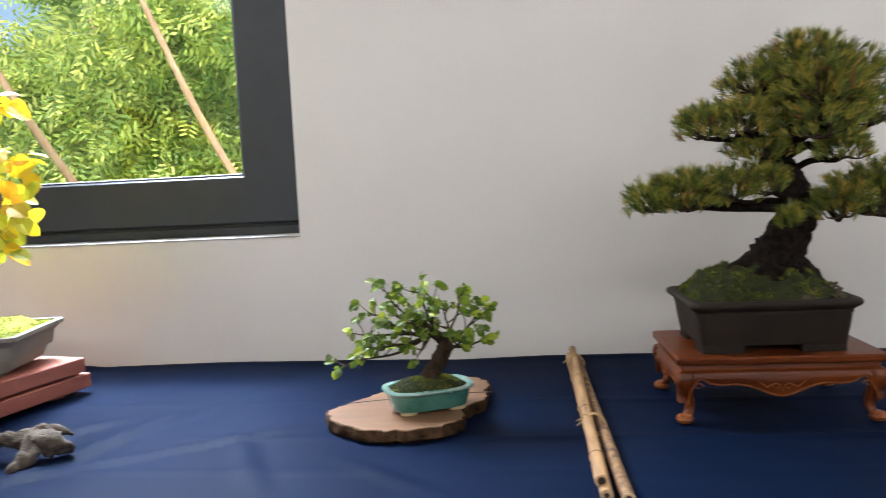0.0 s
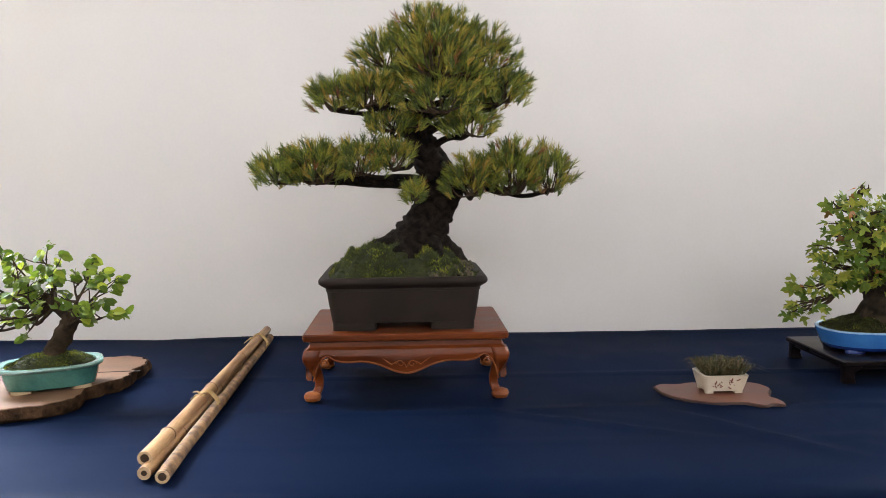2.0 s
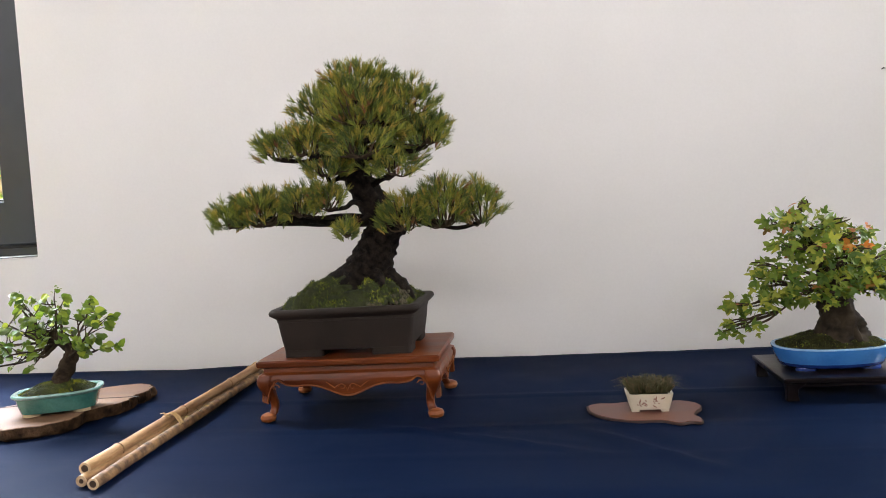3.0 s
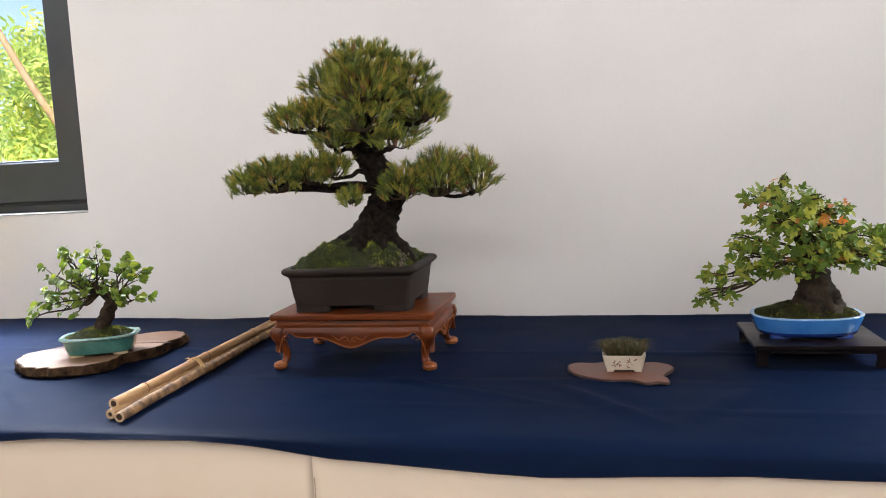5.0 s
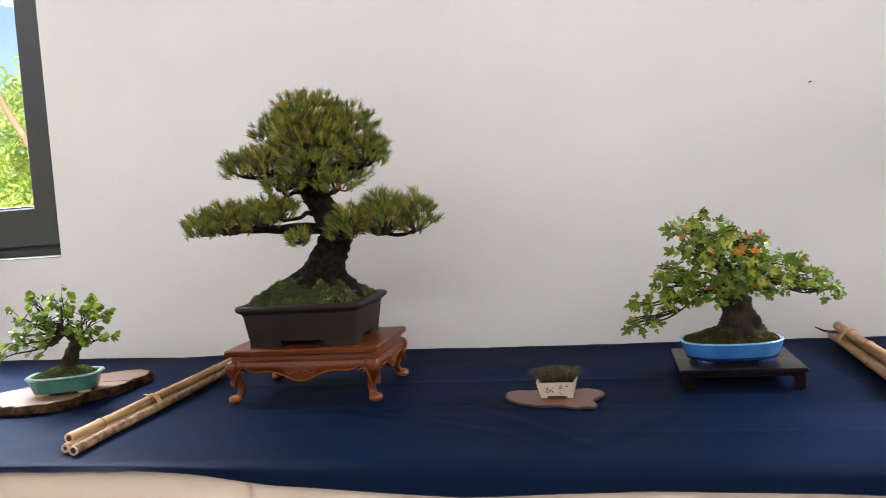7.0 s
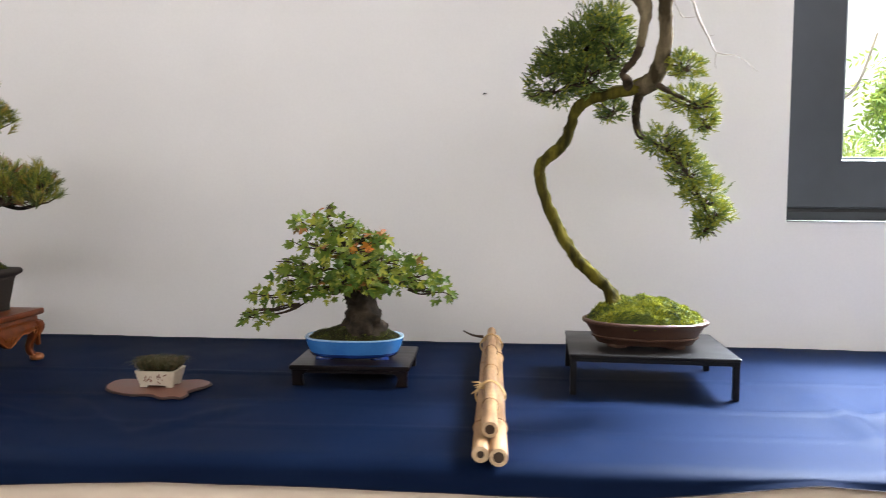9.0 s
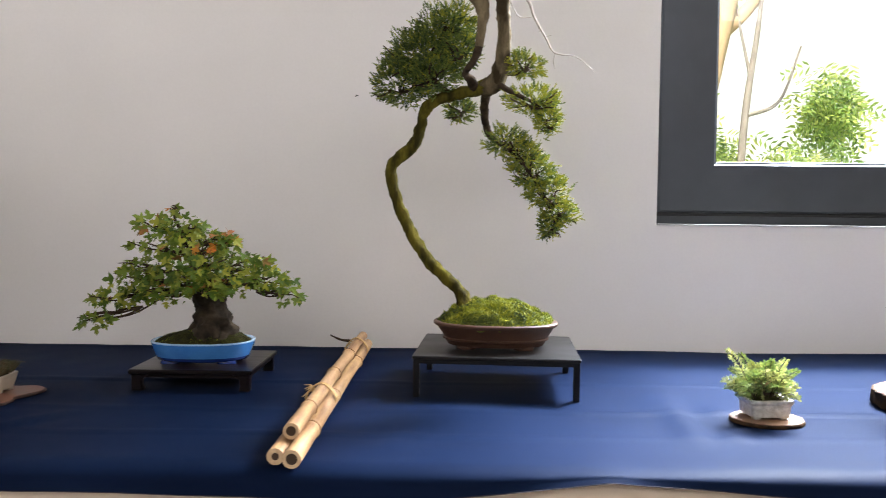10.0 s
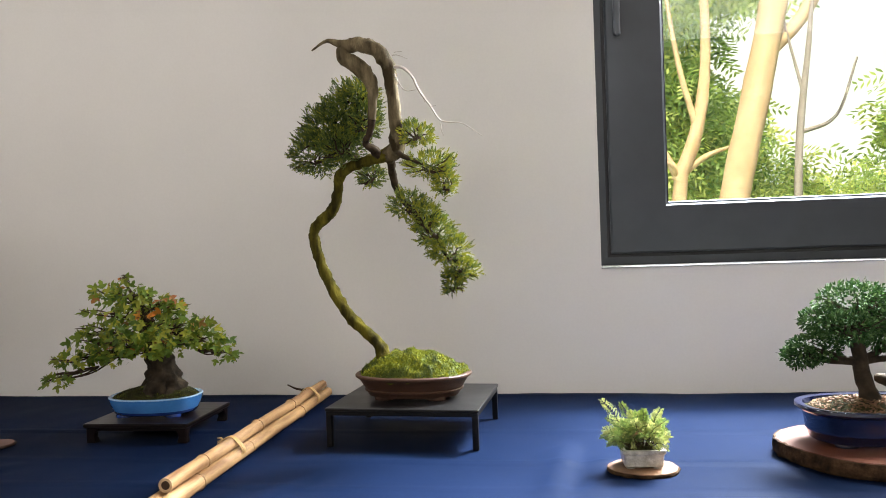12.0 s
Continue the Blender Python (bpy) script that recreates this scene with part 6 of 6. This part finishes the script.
def garden_tree(name, at, stems, clumps, bark, label, seed, leaf=0.075, count=420, mix=(1, 0.8, 0.5)):
    random.seed(seed)
    ob = thing(name, at, label, "tree")
    g = Geo()
    limb(stems[0], 16, 8, 0.08, 4, g)
    part("trunk", g, bark, ob, sharp=80)
    for rows in stems[1:]:
        part("limb", limb(rows, 10, 7, 0.10, 6), bark, ob, sharp=80)
    crown = Geo()
    for cx, cy, cz, rx, ry, rz in clumps:
        for _ in range(int(count * rx * rz / 0.25)):
            d = unit()
            k = rnd(0.2, 1.0)
            p = Vector((cx + d.x * rx * k, cy + d.y * ry * k, cz + d.z * rz * k))
            slot = random.choices((0, 1, 2), mix)[0]
            # a hanging pinnate leaf: leaflets along a drooping stalk
            out = Vector((rnd(-1, 1), rnd(-1, 1), rnd(-1.2, -0.1))).normalized()
            side = out.cross(unit()).normalized()
            for j in range(5):
                q = p + out * leaf * 0.55 * j
                for s in (-1, 1):
                    e = q + (side * s + out * 0.7).normalized() * leaf * (1 - 0.08 * j)
                    w = out * leaf * 0.16
                    crown.add([q, q.lerp(e, 0.5) - w, e, q.lerp(e, 0.5) + w], [(0, 1, 2, 3)], slot)
    part("crown", crown, OUTLEAF, ob, smooth=False)["kind"] = "stuff"
    return ob


garden_tree("garden_tree", (2.90, 5.0, -0.25), (((0, 0, 0, 0.14), (0.14, 0, 0.9, 0.105), (0.26, 0, 1.6, 0.094), (0.42, 0, 2.3, 0.086), (0.56, 0, 3.1, 0.08), (0.6, 0.1, 4.4, 0.06)),
            ((0.46, 0, 2.45, 0.05), (0.75, 0.1, 2.75, 0.042), (1.0, 0.2, 3.3, 0.03), (1.15, 0.2, 4.0, 0.015)), ((0.50, 0, 2.9, 0.05), (0.2, 0.2, 3.4, 0.04), (-0.1, 0.2, 4.2, 0.02))),
            ((0.9, 1.6, 1.2, 0.75, 0.5, 0.55), (1.3, 1.9, 1.6, 0.55, 0.5, 0.45), (0.6, 2.2, 1.9, 0.7, 0.5, 0.5), (-0.3, 2.2, 2.9, 0.6, 0.5, 0.6), (0.0, 1.2, 2.6, 0.35, 0.4, 0.35), (-0.6, 2.6, 2.2, 0.9, 0.6, 0.8), (0.3, 2.8, 1.4, 0.9, 0.5, 0.8), (1.3, 2.6, 1.2, 0.6, 0.5, 0.6), (-0.9, 3.0, 1.2, 0.9, 0.5, 0.8), (0.7, 2.6, 2.4, 0.6, 0.5, 0.4), (-0.2, 1.4, 2.2, 0.45, 0.5, 0.5), (0.1, 1.8, 1.3, 0.5, 0.5, 0.5), (1.2, -0.6, 3.15, 0.5, 0.35, 0.28), (0.4, 0.9, 3.3, 0.9, 0.5, 0.4), (1.9, 1.5, 2.2, 0.3, 0.3, 0.5)),
            TANBARK, "leafy garden tree with a thick tan trunk", 5, count=330, leaf=0.095)
garden_tree("garden_tree", (2.66, 5.3, -0.25), (((0.05, 0, 0, 0.065), (0.14, 0, 1.0, 0.056), (0.22, 0, 1.75, 0.048)), ((0.20, 0, 1.70, 0.05), (0.33, 0, 2.05, 0.045), (0.42, 0.1, 2.6, 0.035), (0.40, 0.1, 3.6, 0.02)), ((0.20, 0, 1.72, 0.03), (0.08, 0, 1.95, 0.022), (-0.1, 0, 2.15, 0.012)),
            ((0.22, 0, 1.74, 0.028), (0.38, 0, 1.86, 0.02), (0.55, 0, 1.92, 0.010)), ((0.33, 0, 2.05, 0.025), (0.22, 0, 2.5, 0.018), (0.12, 0, 3.2, 0.01)), ((0.2, 0, 1.72, 0.02), (0.12, -0.1, 1.82, 0.012), (-0.06, -0.1, 1.80, 0.006))),
            ((-0.1, 0.9, 2.5, 0.5, 0.4, 0.6), (0.3, 0.9, 1.7, 0.5, 0.4, 0.5), (-0.2, 0.6, 1.5, 0.4, 0.4, 0.4), (0.2, 1.0, 2.9, 0.6, 0.4, 0.5), (0.5, 1.0, 2.2, 0.4, 0.4, 0.5)), TANBARK, "smaller forked garden tree with pale limbs", 6, count=380, leaf=0.095)
garden_tree("garden_shrub", (3.45, 5.0, -0.25), (((0, 0, 0, 0.022), (0.06, 0, 1.0, 0.026), (0.10, 0, 1.9, 0.024), (0.17, 0, 2.5, 0.016), (0.22, 0, 3.0, 0.008)), ((0.10, 0, 1.95, 0.016), (0.32, 0, 2.05, 0.010), (0.45, 0, 2.4, 0.006)), ((0.13, 0, 2.2, 0.012), (0.04, 0, 2.6, 0.007), (-0.02, 0, 3.0, 0.004))),
            ((0.2, 0.8, 1.35, 0.5, 0.4, 0.35), (0.75, 0.8, 1.55, 0.4, 0.4, 0.3)), GREYTWIG, "thin bare stemmed garden shrub", 7, mix=(1, 1.2, 0.2), count=600, leaf=0.055)
garden_tree("garden_tree", (-3.4, 6.3, -0.25), (((0, 0, 0, 0.05), (-0.2, 0.8, 1.2, 0.045), (-0.6, 0.9, 2.6, 0.04), (-0.8, 0.9, 4.0, 0.03)), ((0.1, -0.5, 1.2, 0.035), (-0.25, -0.9, 2.1, 0.03), (-0.6, -1.1, 3.0, 0.02)), ((1.6, -0.9, 1.1, 0.03), (1.2, -1.0, 1.9, 0.028), (0.8, -1.1, 2.9, 0.02))),
            ((-0.2, 0.6, 2.2, 1.2, 0.6, 0.8), (0.9, 0.6, 1.6, 1.0, 0.6, 0.8), (1.9, 0.4, 2.0, 0.9, 0.6, 0.9), (-1.4, 0.6, 1.6, 0.9, 0.6, 0.8), (0.6, 0.3, 2.9, 1.3, 0.6, 0.6), (2.6, 0.8, 1.3, 0.8, 0.5, 0.8), (0.3, 1.3, 1.0, 1.6, 0.5, 0.7), (-1.2, 0.6, 2.6, 0.8, 0.5, 0.6)),
            REDBARK, "dense leafy tree with reddish branches", 8, count=240, leaf=0.13, mix=(0.9, 1.3, 0.35))
garden_tree("hedge", (-2.6, 8.6, -0.25), (((0, 0, 0, 0.06), (0, 0, 1.2, 0.05), (0.1, 0, 2.6, 0.03)),), tuple((x, rnd(-0.3, 0.3), z, 0.75, 0.5, 0.75) for x in (-2.6, -1.5, -0.4, 0.7, 1.8) for z in (0.6, 1.8, 3.0, 4.2)), GREYTWIG, "tall green hedge behind the trees", 9, count=170, leaf=0.14, mix=(1, 0.6, 0.6))
hs = thing("white_building", (7.5, 15.0, -0.25), "plain white rendered building beyond the garden", "building")
part("wall", Geo().loft([rounded(9.0, 5.0, z, 0.02, 1) for z in (0, 5.4)]), RENDERWALL, hs, smooth=False)
part("roof", Geo().loft([rounded(9.3, 5.3, z, 0.02, 1) for z in (5.4, 5.65)]), FRAME, hs, "dark flat roof edge", smooth=False)
